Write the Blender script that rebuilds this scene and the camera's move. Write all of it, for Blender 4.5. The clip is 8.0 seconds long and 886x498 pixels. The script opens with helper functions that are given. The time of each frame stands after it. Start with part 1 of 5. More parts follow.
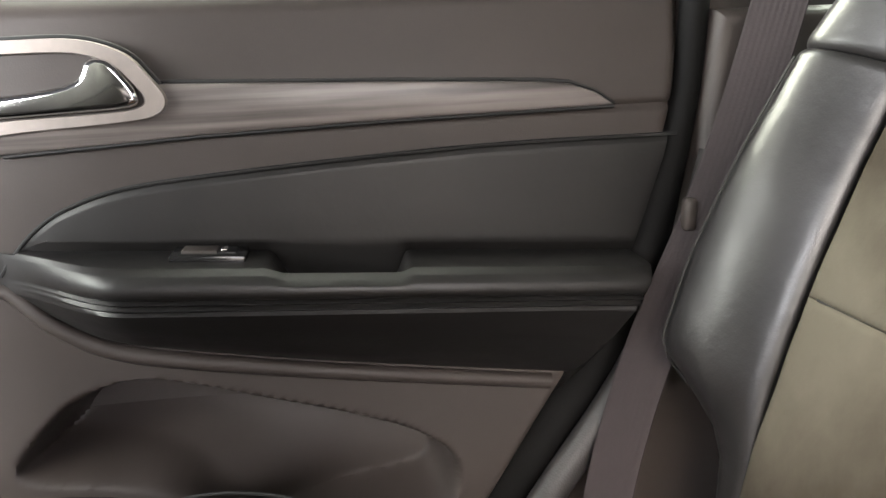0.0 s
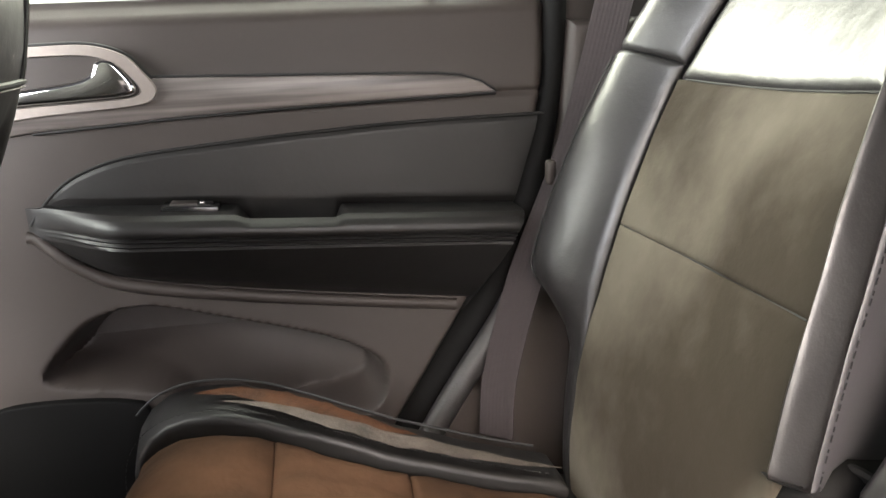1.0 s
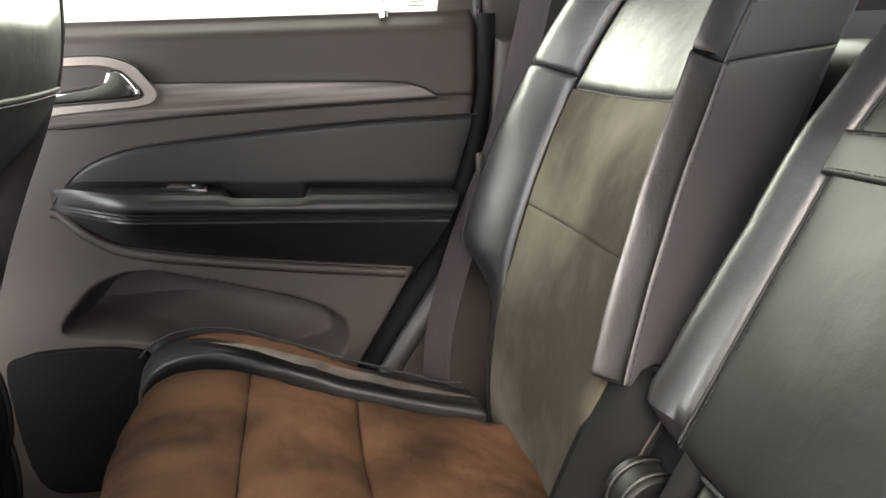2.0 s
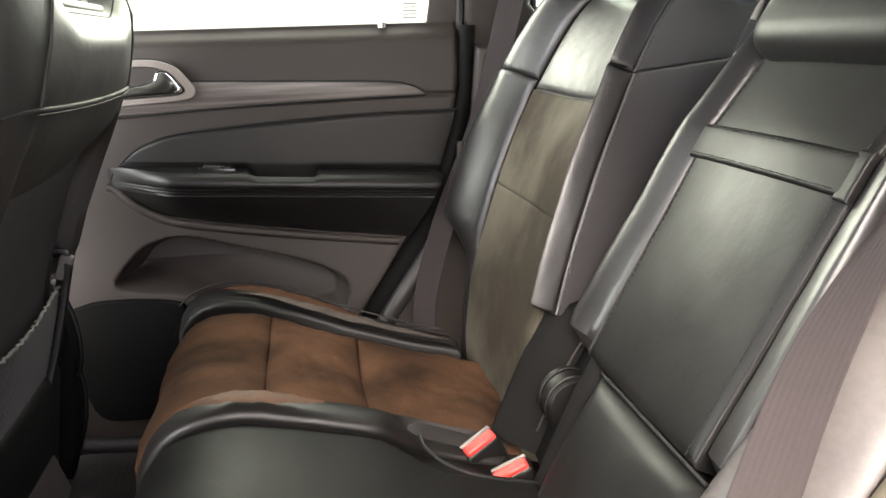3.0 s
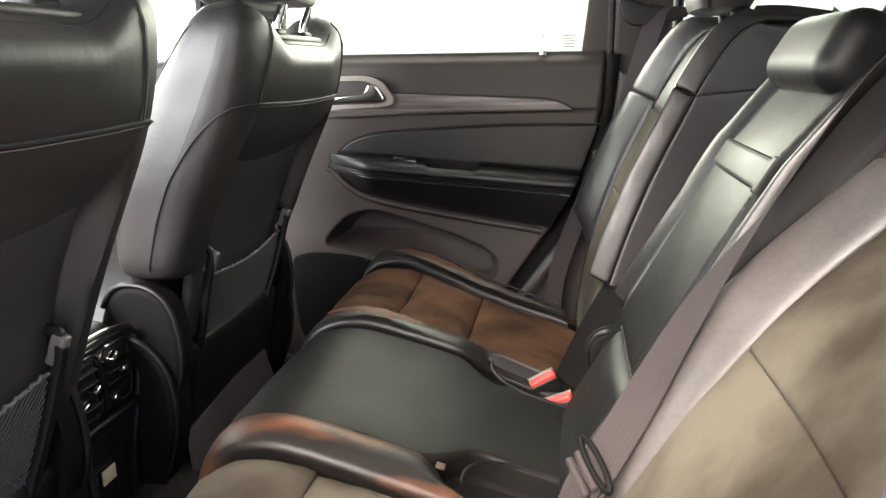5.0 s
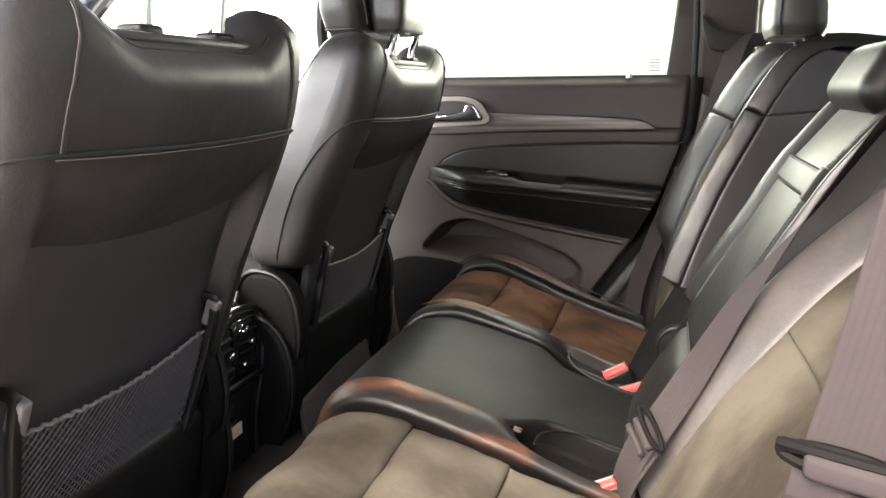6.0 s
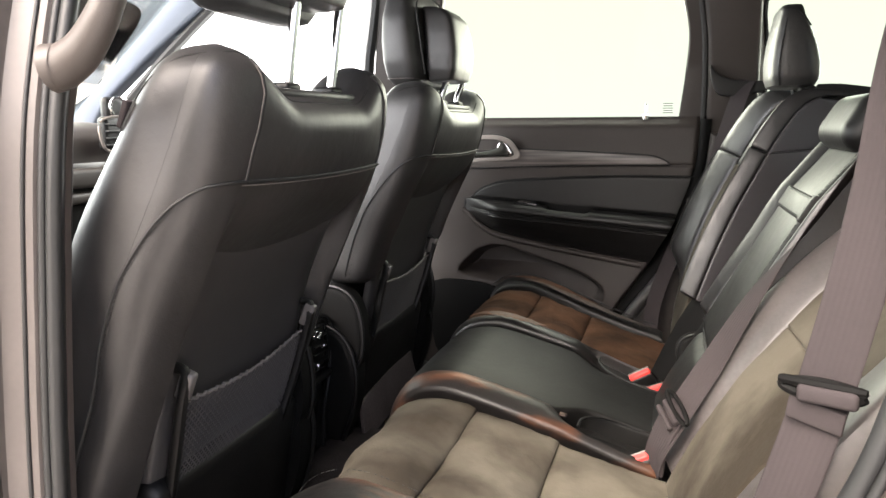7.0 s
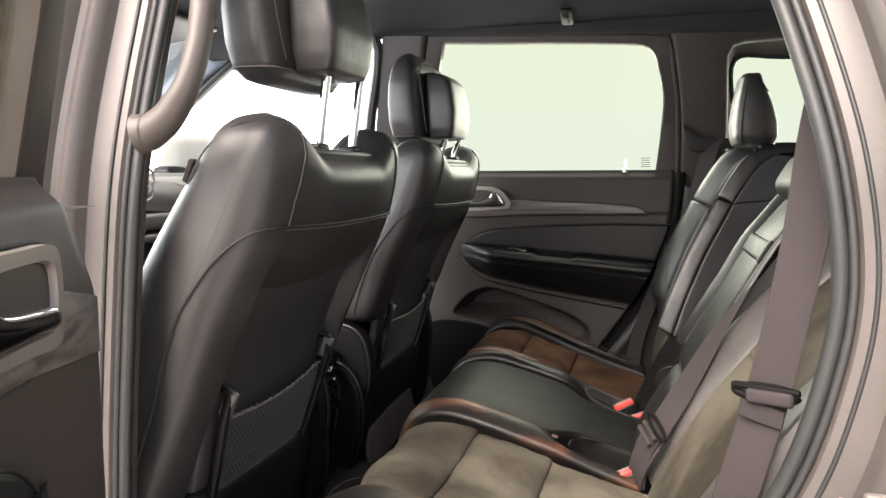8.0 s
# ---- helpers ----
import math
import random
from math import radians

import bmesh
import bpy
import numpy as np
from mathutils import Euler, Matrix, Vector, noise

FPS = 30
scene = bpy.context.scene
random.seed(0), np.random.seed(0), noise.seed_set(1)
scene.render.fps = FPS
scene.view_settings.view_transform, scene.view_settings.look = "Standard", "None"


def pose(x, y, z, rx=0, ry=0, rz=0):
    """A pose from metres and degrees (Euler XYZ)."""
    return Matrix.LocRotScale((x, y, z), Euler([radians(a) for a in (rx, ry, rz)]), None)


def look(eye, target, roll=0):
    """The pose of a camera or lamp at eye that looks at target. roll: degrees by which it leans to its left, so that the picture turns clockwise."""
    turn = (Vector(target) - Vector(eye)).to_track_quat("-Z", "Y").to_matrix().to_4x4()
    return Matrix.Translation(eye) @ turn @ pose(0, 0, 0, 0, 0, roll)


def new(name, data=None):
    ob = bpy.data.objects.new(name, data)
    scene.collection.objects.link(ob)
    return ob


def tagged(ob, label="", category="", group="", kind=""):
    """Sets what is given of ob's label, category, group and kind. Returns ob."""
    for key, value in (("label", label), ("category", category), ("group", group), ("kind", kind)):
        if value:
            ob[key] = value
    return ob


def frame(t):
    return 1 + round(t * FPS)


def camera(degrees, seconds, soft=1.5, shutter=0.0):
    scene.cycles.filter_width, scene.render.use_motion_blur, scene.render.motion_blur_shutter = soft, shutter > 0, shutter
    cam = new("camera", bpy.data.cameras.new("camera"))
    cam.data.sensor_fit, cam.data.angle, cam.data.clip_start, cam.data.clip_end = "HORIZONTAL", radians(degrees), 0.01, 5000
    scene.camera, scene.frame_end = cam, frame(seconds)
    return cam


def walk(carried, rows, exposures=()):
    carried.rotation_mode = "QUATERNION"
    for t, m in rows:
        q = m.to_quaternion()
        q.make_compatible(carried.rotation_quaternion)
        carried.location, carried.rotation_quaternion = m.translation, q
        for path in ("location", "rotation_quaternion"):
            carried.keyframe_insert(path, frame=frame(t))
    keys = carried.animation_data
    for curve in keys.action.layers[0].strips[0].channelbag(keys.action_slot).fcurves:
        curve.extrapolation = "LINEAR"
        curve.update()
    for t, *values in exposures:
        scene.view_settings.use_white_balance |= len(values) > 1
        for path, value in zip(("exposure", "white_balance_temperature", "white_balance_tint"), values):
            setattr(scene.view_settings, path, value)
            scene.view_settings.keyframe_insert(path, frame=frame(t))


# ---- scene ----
cam = camera(62.2, 8.0)
PATH = [
    (0, (0.016, 0.036, 1.098), (0.269, 1.954, 0.591), -2.5),
    (0.5, (0.039, -0.065, 1.111), (0.343, 1.839, 0.58), -2.7),
    (1, (0.029, -0.197, 1.104), (0.376, 1.701, 0.574), -2.8),
    (1.5, (0.061, -0.299, 1.107), (0.425, 1.596, 0.581), -2.4),
    (3, (0.044, -0.633, 1.144), (0.395, 1.257, 0.592), -1.9),
    (3.5, (0.081, -0.743, 1.144), (0.334, 1.163, 0.594), -1.8),
    (4, (0.139, -0.838, 1.158), (0.244, 1.086, 0.621), -1.3),
    (4.5, (0.209, -0.892, 1.148), (0.089, 1.038, 0.637), -1.0),
    (6, (0.301, -1.088, 1.142), (-0.276, 0.78, 0.718), -0.5),
    (6.5, (0.281, -1.199, 1.141), (-0.32, 0.67, 0.758), -0.5),
    (7, (0.277, -1.306, 1.152), (-0.313, 0.576, 0.82), -0.3),
    (7.5, (0.277, -1.392, 1.156), (-0.293, 0.507, 0.888), -0.2),
    (8, (0.29, -1.458, 1.158), (-0.267, 0.453, 0.959), -0.2),
]
walk(cam, [(t, look(eye, target, roll)) for t, eye, target, roll in PATH],
     [(0.0, 4.1), (1.5, 3.95), (3.5, 3.65), (4.5, 3.5), (6.0, 3.46), (7.0, 3.08), (8.0, 2.78)])

# ---- world and light ----
world = bpy.data.worlds.new("world")
scene.world = world
world.use_nodes = True
wn = world.node_tree.nodes
sky = wn.new("ShaderNodeTexSky")
sky.sky_type = "NISHITA"
sky.sun_disc = False
sky.sun_elevation, sky.sun_rotation = radians(46), radians(198)
sky.air_density, sky.dust_density = 0.6, 6.0
wn["Background"].inputs["Strength"].default_value = 0.12
world.node_tree.links.new(sky.outputs["Color"], wn["Background"].inputs["Color"])
sun_data = bpy.data.lights.new("sun", "SUN")
sun_data.energy, sun_data.angle, sun_data.color = 0.78, radians(45), (1.0, 0.86, 0.75)
sun = new("sun", sun_data)
sun.matrix_world = look((-1.30, -3.98, 4.95), (0.0, 0.0, 0.6))


def opening_light(name, width, height, watts, colour, eye, target):
    """Daylight that falls in through a window opening."""
    data = bpy.data.lights.new(name, "AREA")
    data.shape, data.size, data.size_y, data.energy, data.color = "RECTANGLE", width, height, watts, colour
    new(name, data).matrix_world = look(eye, target)


opening_light("windscreen_light", 1.20, 0.62, 4.3, (0.88, 0.91, 0.96), (-1.74, -0.1, 1.46), (0.0, 0.0, 1.12))
opening_light("driver_window_light", 0.80, 0.34, 2.0, (0.92, 0.95, 1.0), (-0.92, -0.70, 1.37), (-0.80, 0.0, 1.25))
opening_light("passenger_window_light", 0.64, 0.32, 0.8, (1.0, 1.0, 0.97), (-0.90, 0.745, 1.37), (-0.75, 0.0, 1.28))
opening_light("rear_window_light", 0.62, 0.32, 0.80, (1.0, 0.98, 0.86), (-0.03, 0.76, 1.345), (-0.03, 0.0, 1.20))
opening_light("quarter_window_light", 0.34, 0.24, 0.42, (0.95, 1.0, 0.88), (0.69, 0.76, 1.33), (0.60, 0.0, 1.25))


# ---- materials ----
def material(name, colour, rough=0.5, metal=0.0, bump=(), vary=0.12, vary_scale=9.0, coat=0.0, spec=0.5, sheen=0.0):
    """bump: rows of (kind, scale, strength); colour varies by noise at two scales."""
    m = bpy.data.materials.new(name)
    m.use_nodes = True
    n, l = m.node_tree.nodes, m.node_tree.links
    b = n["Principled BSDF"]
    b.inputs["Metallic"].default_value = metal
    b.inputs["Specular IOR Level"].default_value = spec
    b.inputs["Coat Weight"].default_value = coat
    b.inputs["Coat Roughness"].default_value = 0.2
    b.inputs["Sheen Weight"].default_value = sheen
    b.inputs["Sheen Roughness"].default_value = 0.45
    tc = n.new("ShaderNodeTexCoord")
    big, small = n.new("ShaderNodeTexNoise"), n.new("ShaderNodeTexNoise")
    big.inputs["Scale"].default_value, small.inputs["Scale"].default_value = vary_scale, vary_scale * 17
    big.inputs["Detail"].default_value = 5
    add = n.new("ShaderNodeMath")
    add.operation = "MULTIPLY_ADD"
    add.inputs[1].default_value = 0.4
    ramp = n.new("ShaderNodeValToRGB")
    c = Vector(colour)
    ramp.color_ramp.elements[0].position, ramp.color_ramp.elements[1].position = 0.5, 0.9
    ramp.color_ramp.elements[0].color = (*(c * (1 - vary)), 1)
    ramp.color_ramp.elements[1].color = (*(c * (1 + vary)), 1)
    l.new(tc.outputs["Object"], big.inputs["Vector"])
    l.new(tc.outputs["Object"], small.inputs["Vector"])
    l.new(small.outputs["Fac"], add.inputs[0])
    l.new(big.outputs["Fac"], add.inputs[2])
    l.new(add.outputs[0], ramp.inputs["Fac"])
    l.new(ramp.outputs["Color"], b.inputs["Base Color"])
    rr = n.new("ShaderNodeMapRange")
    rr.inputs["From Min"].default_value, rr.inputs["From Max"].default_value = 0.4, 1.0
    rr.inputs["To Min"].default_value, rr.inputs["To Max"].default_value = max(rough * 0.88, 0.02), min(rough * 1.15, 1)
    l.new(add.outputs[0], rr.inputs["Value"])
    l.new(rr.outputs["Result"], b.inputs["Roughness"])
    last = None
    for kind, scale, strength in bump:
        if kind == "cell":
            tex = n.new("ShaderNodeTexVoronoi")
            tex.feature = "F1"
            out = "Distance"
        else:
            tex = n.new("ShaderNodeTexNoise")
            tex.inputs["Detail"].default_value = 4
            out = "Fac"
        tex.inputs["Scale"].default_value = scale
        l.new(tc.outputs["Object"], tex.inputs["Vector"])
        bp = n.new("ShaderNodeBump")
        bp.inputs["Strength"].default_value, bp.inputs["Distance"].default_value = strength, 0.3 / scale
        l.new(tex.outputs[out], bp.inputs["Height"])
        if last:
            l.new(last.outputs["Normal"], bp.inputs["Normal"])
        last = bp
    if last:
        l.new(last.outputs["Normal"], b.inputs["Normal"])
    return m


def stretched(m, scale, colour_a, colour_b, lo=0.35, hi=0.65):
    """Streaks: a noise stretched along one axis gives the base colour."""
    n, l = m.node_tree.nodes, m.node_tree.links
    tc, mp = n.new("ShaderNodeTexCoord"), n.new("ShaderNodeMapping")
    mp.inputs["Scale"].default_value = scale
    tex = n.new("ShaderNodeTexNoise")
    tex.inputs["Scale"].default_value, tex.inputs["Detail"].default_value = 1.0, 6
    ramp = n.new("ShaderNodeValToRGB")
    ramp.color_ramp.elements[0].position, ramp.color_ramp.elements[1].position = lo, hi
    ramp.color_ramp.elements[0].color, ramp.color_ramp.elements[1].color = (*colour_a, 1), (*colour_b, 1)
    l.new(tc.outputs["Object"], mp.inputs["Vector"])
    l.new(mp.outputs["Vector"], tex.inputs["Vector"])
    l.new(tex.outputs["Fac"], ramp.inputs["Fac"])
    l.new(ramp.outputs["Color"], n["Principled BSDF"].inputs["Base Color"])
    return m


LEATHER = material("black_leather", (0.0205, 0.0195, 0.0191), 0.45, spec=0.58, bump=(("cell", 620, 0.10), ("noise", 28, 0.12)), vary=0.2)
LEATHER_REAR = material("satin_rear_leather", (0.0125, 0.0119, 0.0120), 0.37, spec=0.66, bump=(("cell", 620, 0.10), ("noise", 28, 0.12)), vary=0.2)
# paler grey: light from the open doorway, put into the near bolsters' colour
LEATHER_LIT = material("doorway_lit_leather", (0.062, 0.056, 0.055), 0.42, spec=0.55, bump=(("cell", 620, 0.10), ("noise", 28, 0.14)), vary=0.25)
LEATHER_SOFT = material("soft_black_leather", (0.0040, 0.0039, 0.0037), 0.46, spec=0.30, bump=(("cell", 700, 0.08), ("noise", 20, 0.08)), vary=0.2)
LEATHER_ARM = material("satin_black_leather", (0.0085, 0.0079, 0.0075), 0.46, spec=0.4, bump=(("cell", 700, 0.08), ("noise", 20, 0.08)), vary=0.2)
LEATHER_SEAT = material("smooth_black_seat_leather", (0.0046, 0.0045, 0.0042), 0.5, spec=0.18, bump=(("cell", 650, 0.08), ("noise", 18, 0.08)), vary=0.2)
# black leather with tan streaks from stretched noise
LEATHER_STREAKED = material("tan_streaked_leather", (0.03, 0.026, 0.024), 0.46, spec=0.28, bump=(("cell", 600, 0.1), ("noise", 40, 0.2)))
stretched(LEATHER_STREAKED, (7, 22, 14), (0.0095, 0.0085, 0.008), (0.12, 0.045, 0.020), 0.50, 0.80)
TAN_WEAR = material("tan_worn_leather", (0.056, 0.023, 0.0105), 0.5, bump=(("cell", 600, 0.1), ("noise", 60, 0.3)), vary=0.45, vary_scale=26, spec=0.2)
PALE_WEAR = material("pale_scuffed_leather", (0.080, 0.066, 0.056), 0.5, bump=(("cell", 600, 0.1), ("noise", 70, 0.4)), vary=0.4, vary_scale=30, spec=0.25)
SUEDE = material("brown_suede", (0.060, 0.050, 0.038), 0.95, bump=(("noise", 420, 0.25), ("noise", 22, 0.2)), vary=0.32, vary_scale=3.5, spec=0.2, sheen=0.0)
stretched(SUEDE, (5, 6, 5), (0.027, 0.0212, 0.0148), (0.088, 0.079, 0.061), 0.39, 0.62)
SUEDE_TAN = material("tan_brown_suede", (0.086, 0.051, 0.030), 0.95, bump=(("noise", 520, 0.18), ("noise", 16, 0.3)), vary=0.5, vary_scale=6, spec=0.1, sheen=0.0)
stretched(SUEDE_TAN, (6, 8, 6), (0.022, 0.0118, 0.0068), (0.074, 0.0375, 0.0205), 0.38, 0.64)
VINYL = material("dark_grey_vinyl", (0.050, 0.0475, 0.051), 0.44, bump=(("cell", 700, 0.08),), vary=0.1)
PLASTIC = material("grained_plastic", (0.026, 0.024, 0.0235), 0.48, bump=(("cell", 480, 0.22), ("noise", 60, 0.1)), vary=0.1)
PLASTIC_SOFT = material("soft_grey_trim", (0.0345, 0.0280, 0.0248), 0.52, bump=(("cell", 700, 0.12),), vary=0.08, spec=0.35)
PLASTIC_BLACK = material("black_plastic", (0.0042, 0.0040, 0.0039), 0.48, spec=0.35, bump=(("noise", 200, 0.08),))
BACK_SHELL = material("grey_black_shell", (0.0300, 0.0287, 0.0290), 0.45, spec=0.45, bump=(("cell", 500, 0.08),), vary=0.12)
PLASTIC_GLOSS = material("gloss_black_plastic", (0.012, 0.012, 0.012), 0.18, vary=0.1)
WOOD = material("brushed_trim", (0.2, 0.17, 0.16), 0.36, bump=(("noise", 90, 0.06),))
stretched(WOOD, (4, 30, 130), (0.045, 0.038, 0.035), (0.145, 0.127, 0.118))
SATIN = material("satin_metal", (0.22, 0.195, 0.178), 0.5, metal=0.6, bump=(("noise", 300, 0.04),))
CHROME = material("chrome", (0.75, 0.75, 0.76), 0.08, metal=1.0, vary=0.04)
BELT = material("seat_belt_webbing", (0.032, 0.0265, 0.0275), 0.85, bump=(("noise", 500, 0.3),), spec=0.2)
RED = material("red_plastic", (0.55, 0.030, 0.026), 0.45)
CARPET = material("black_carpet", (0.024, 0.020, 0.0195), 0.95, bump=(("noise", 300, 0.8),), vary=0.4, spec=0.1)
CARPET_GREY = material("grey_carpet", (0.055, 0.046, 0.045), 0.95, bump=(("noise", 300, 0.7),), vary=0.3, spec=0.1)
HEADLINER = material("black_headliner", (0.028, 0.028, 0.03), 0.95, bump=(("noise", 380, 0.3),), spec=0.1)
PAINT = material("grey_metallic_paint", (0.060, 0.052, 0.0485), 0.5, metal=0.15, coat=0.2, bump=(("noise", 900, 0.02),))
RUBBER = material("grey_rubber", (0.0135, 0.0142, 0.0142), 0.5, bump=(("noise", 120, 0.08),))
RUBBER_BLACK = material("black_rubber", (0.012, 0.012, 0.012), 0.5, bump=(("noise", 120, 0.08),))
THREAD = material("grey_thread", (0.09, 0.08, 0.074), 0.8, bump=(("noise", 900, 0.3),))
SEAM = material("dark_seam", (0.006, 0.006, 0.006), 0.7)
CONCRETE = material("pale_concrete", (0.46, 0.43, 0.40), 0.8, bump=(("noise", 30, 0.2),), vary_scale=1.5)
NET = material("net_cord", (0.046, 0.043, 0.042), 0.8, bump=(("noise", 900, 0.3),), spec=0.2)
MATTE_BLACK = material("matte_black_plastic", (0.0042, 0.0041, 0.0040), 0.68, spec=0.10, bump=(("noise", 300, 0.1),))
GRAB_GREY = material("soft_grey_handle", (0.052, 0.044, 0.039), 0.5, bump=(("noise", 400, 0.1),), vary=0.08)
HOOK_GREY = material("grey_clip_plastic", (0.12, 0.110, 0.104), 0.35)
HEM = material("pale_net_hem", (0.11, 0.10, 0.095), 0.7, bump=(("noise", 600, 0.4),))
# grey trim with the blue of skylight put into its base colour
PILLAR_SKYLIT = material("skylit_pillar_cloth", (0.085, 0.100, 0.125), 0.9, bump=(("noise", 600, 0.15),), vary=0.06)
PALE = material("pale_grey_shell", (0.5, 0.5, 0.46), 0.35, vary=0.05)
CREAM = material("cream_label", (0.8, 0.7, 0.45), 0.6)


def glass_material():
    m = bpy.data.materials.new("window_glass")
    m.use_nodes = True
    n, l = m.node_tree.nodes, m.node_tree.links
    mix, tr, gl, fr = (n.new("ShaderNode" + k) for k in ("MixShader", "BsdfTransparent", "BsdfGlossy", "Fresnel"))
    tr.inputs["Color"].default_value = (0.95, 0.97, 0.93, 1)
    gl.inputs["Roughness"].default_value = 0.02
    fr.inputs["IOR"].default_value = 1.12
    l.new(fr.outputs[0], mix.inputs[0])
    l.new(tr.outputs[0], mix.inputs[1])
    l.new(gl.outputs[0], mix.inputs[2])
    l.new(mix.outputs[0], n["Material Output"].inputs["Surface"])
    return m


def glow_material(name, top, bottom, strength, low, high):
    """A far, plain, bright distance that shades from bottom to top."""
    m = bpy.data.materials.new(name)
    m.use_nodes = True
    n, l = m.node_tree.nodes, m.node_tree.links
    n.remove(n["Principled BSDF"])
    em, geo, sep, mr, ramp = (n.new("ShaderNode" + k) for k in ("Emission", "NewGeometry", "SeparateXYZ", "MapRange", "ValToRGB"))
    mr.inputs["From Min"].default_value, mr.inputs["From Max"].default_value = low, high
    ramp.color_ramp.elements[0].color, ramp.color_ramp.elements[1].color = (*bottom, 1), (*top, 1)
    l.new(geo.outputs["Position"], sep.inputs[0])
    l.new(sep.outputs["Z"], mr.inputs["Value"])
    l.new(mr.outputs[0], ramp.inputs["Fac"])
    l.new(ramp.outputs["Color"], em.inputs["Color"])
    em.inputs["Strength"].default_value = strength
    l.new(em.outputs[0], n["Material Output"].inputs["Surface"])
    return m


GLASS = glass_material()
ORIGIN = {}


# ---- shape helpers ----
def thing(name, at, label, category, group="", kind=""):
    ob = new(name)
    ob.empty_display_size = 0.05
    ob.location = at
    ORIGIN[ob.name] = Vector(at)
    return tagged(ob, label, category, group, kind)


def mesh_of(name, shape, mat, origin, smooth=True, angle=40):
    verts, faces = shape
    me = bpy.data.meshes.new(name)
    me.from_pydata([tuple(Vector(v) - origin) for v in verts], [], faces)
    bm = bmesh.new()
    bm.from_mesh(me)
    bmesh.ops.recalc_face_normals(bm, faces=bm.faces)
    for f in bm.faces:
        f.smooth = smooth
    if smooth:
        lim = radians(angle)
        for e in bm.edges:
            if len(e.link_faces) == 2 and e.calc_face_angle(0) > lim:
                e.smooth = False
    bm.to_mesh(me)
    bm.free()
    me.materials.append(mat)
    return me


def part(name, shape, mat, parent, label="", smooth=True, angle=40):
    """One mesh under a thing or a part; shape: world-space (verts, faces)."""
    org = ORIGIN[parent.name]
    ob = new(name, mesh_of(name, shape, mat, org, smooth, angle))
    ob.parent = parent
    ORIGIN[ob.name] = org
    return tagged(ob, label)


def solo(name, shape, mat, at, label, category, kind="", smooth=True, angle=40):
    ob = new(name, mesh_of(name, shape, mat, Vector(at), smooth, angle))
    ob.location = at
    ORIGIN[ob.name] = Vector(at)
    return tagged(ob, label, category, "", kind)


def merged(*shapes):
    verts, faces = [], []
    for v, f in shapes:
        k = len(verts)
        verts += [tuple(p) for p in v]
        faces += [tuple(i + k for i in q) for q in f]
    return verts, faces


def sheet(fn, us, vs, wrap=False):
    verts = [fn(u, v) for v in vs for u in us]
    nu, faces = len(us), []
    for j in range(len(vs) - 1):
        for i in range(nu if wrap else nu - 1):
            k = (i + 1) % nu
            faces.append((j * nu + i, j * nu + k, (j + 1) * nu + k, (j + 1) * nu + i))
    return verts, faces


def loft(rings):
    """Closed rings of equal count, capped at both ends."""
    n = len(rings[0])
    verts, faces = [p for r in rings for p in r], []
    for j in range(len(rings) - 1):
        for i in range(n):
            k = (i + 1) % n
            faces.append((j * n + i, j * n + k, (j + 1) * n + k, (j + 1) * n + i))
    faces.append(tuple(range(n)))
    faces.append(tuple(range(len(verts) - n, len(verts))))
    return verts, faces


def smooth_line(points, n=8, closed=False):
    """Catmull-Rom through the points."""
    p = [Vector(q) for q in points]
    if closed:
        p = [p[-1]] + p + [p[0], p[1]]
    else:
        p = [p[0] * 2 - p[1]] + p + [p[-1] * 2 - p[-2]]
    out = []
    for i in range(1, len(p) - 2):
        a, b, c, d = p[i - 1:i + 3]
        for k in range(n):
            t = k / n
            out.append(0.5 * ((2 * b) + (c - a) * t + (2 * a - 5 * b + 4 * c - d) * t * t + (3 * b - a - 3 * c + d) * t ** 3))
    if not closed:
        out.append(p[-2])
    return out


def tube(points, r, n=8, flat=1.0, up=None):
    """A round (or flattened) bar along points; r: number or one for each point."""
    pts = [Vector(p) for p in points]
    rs = r if isinstance(r, (list, tuple)) else [r] * len(pts)
    rings, ref = [], Vector(up) if up else None
    for i, p in enumerate(pts):
        d = (pts[min(i + 1, len(pts) - 1)] - pts[max(i - 1, 0)]).normalized()
        if ref is None:
            ref = d.orthogonal()
        s = d.cross(ref).normalized()
        q = s.cross(d).normalized()
        if not up:
            ref = q
        rings.append([p + (s * math.cos(a) + q * math.sin(a) * flat) * rs[i] for a in (2 * math.pi * k / n for k in range(n))])
    return loft(rings)


def band(points, normals, width, thick):
    """A strap: a flat section with soft edges along points, facing the normals."""
    pts = [Vector(p) for p in points]
    rings = []
    w, h = width / 2, thick / 2
    ribs = [(w * (0.96 - 1.92 * k / 36), h + 0.0002 * math.sin(math.pi * k / 2 + 0.6)) for k in range(37)]
    sec = [(-w, -h * 0.3), (-w * 0.97, -h), (w * 0.97, -h), (w, -h * 0.3), (w, h * 0.3)] + ribs + [(-w, h * 0.3)]
    for i, p in enumerate(pts):
        d = (pts[min(i + 1, len(pts) - 1)] - pts[max(i - 1, 0)]).normalized()
        nn = Vector(normals[i])
        s = d.cross(nn).normalized()
        nn = s.cross(d).normalized()
        rings.append([p + s * a + nn * b for a, b in sec])
    return loft(rings)


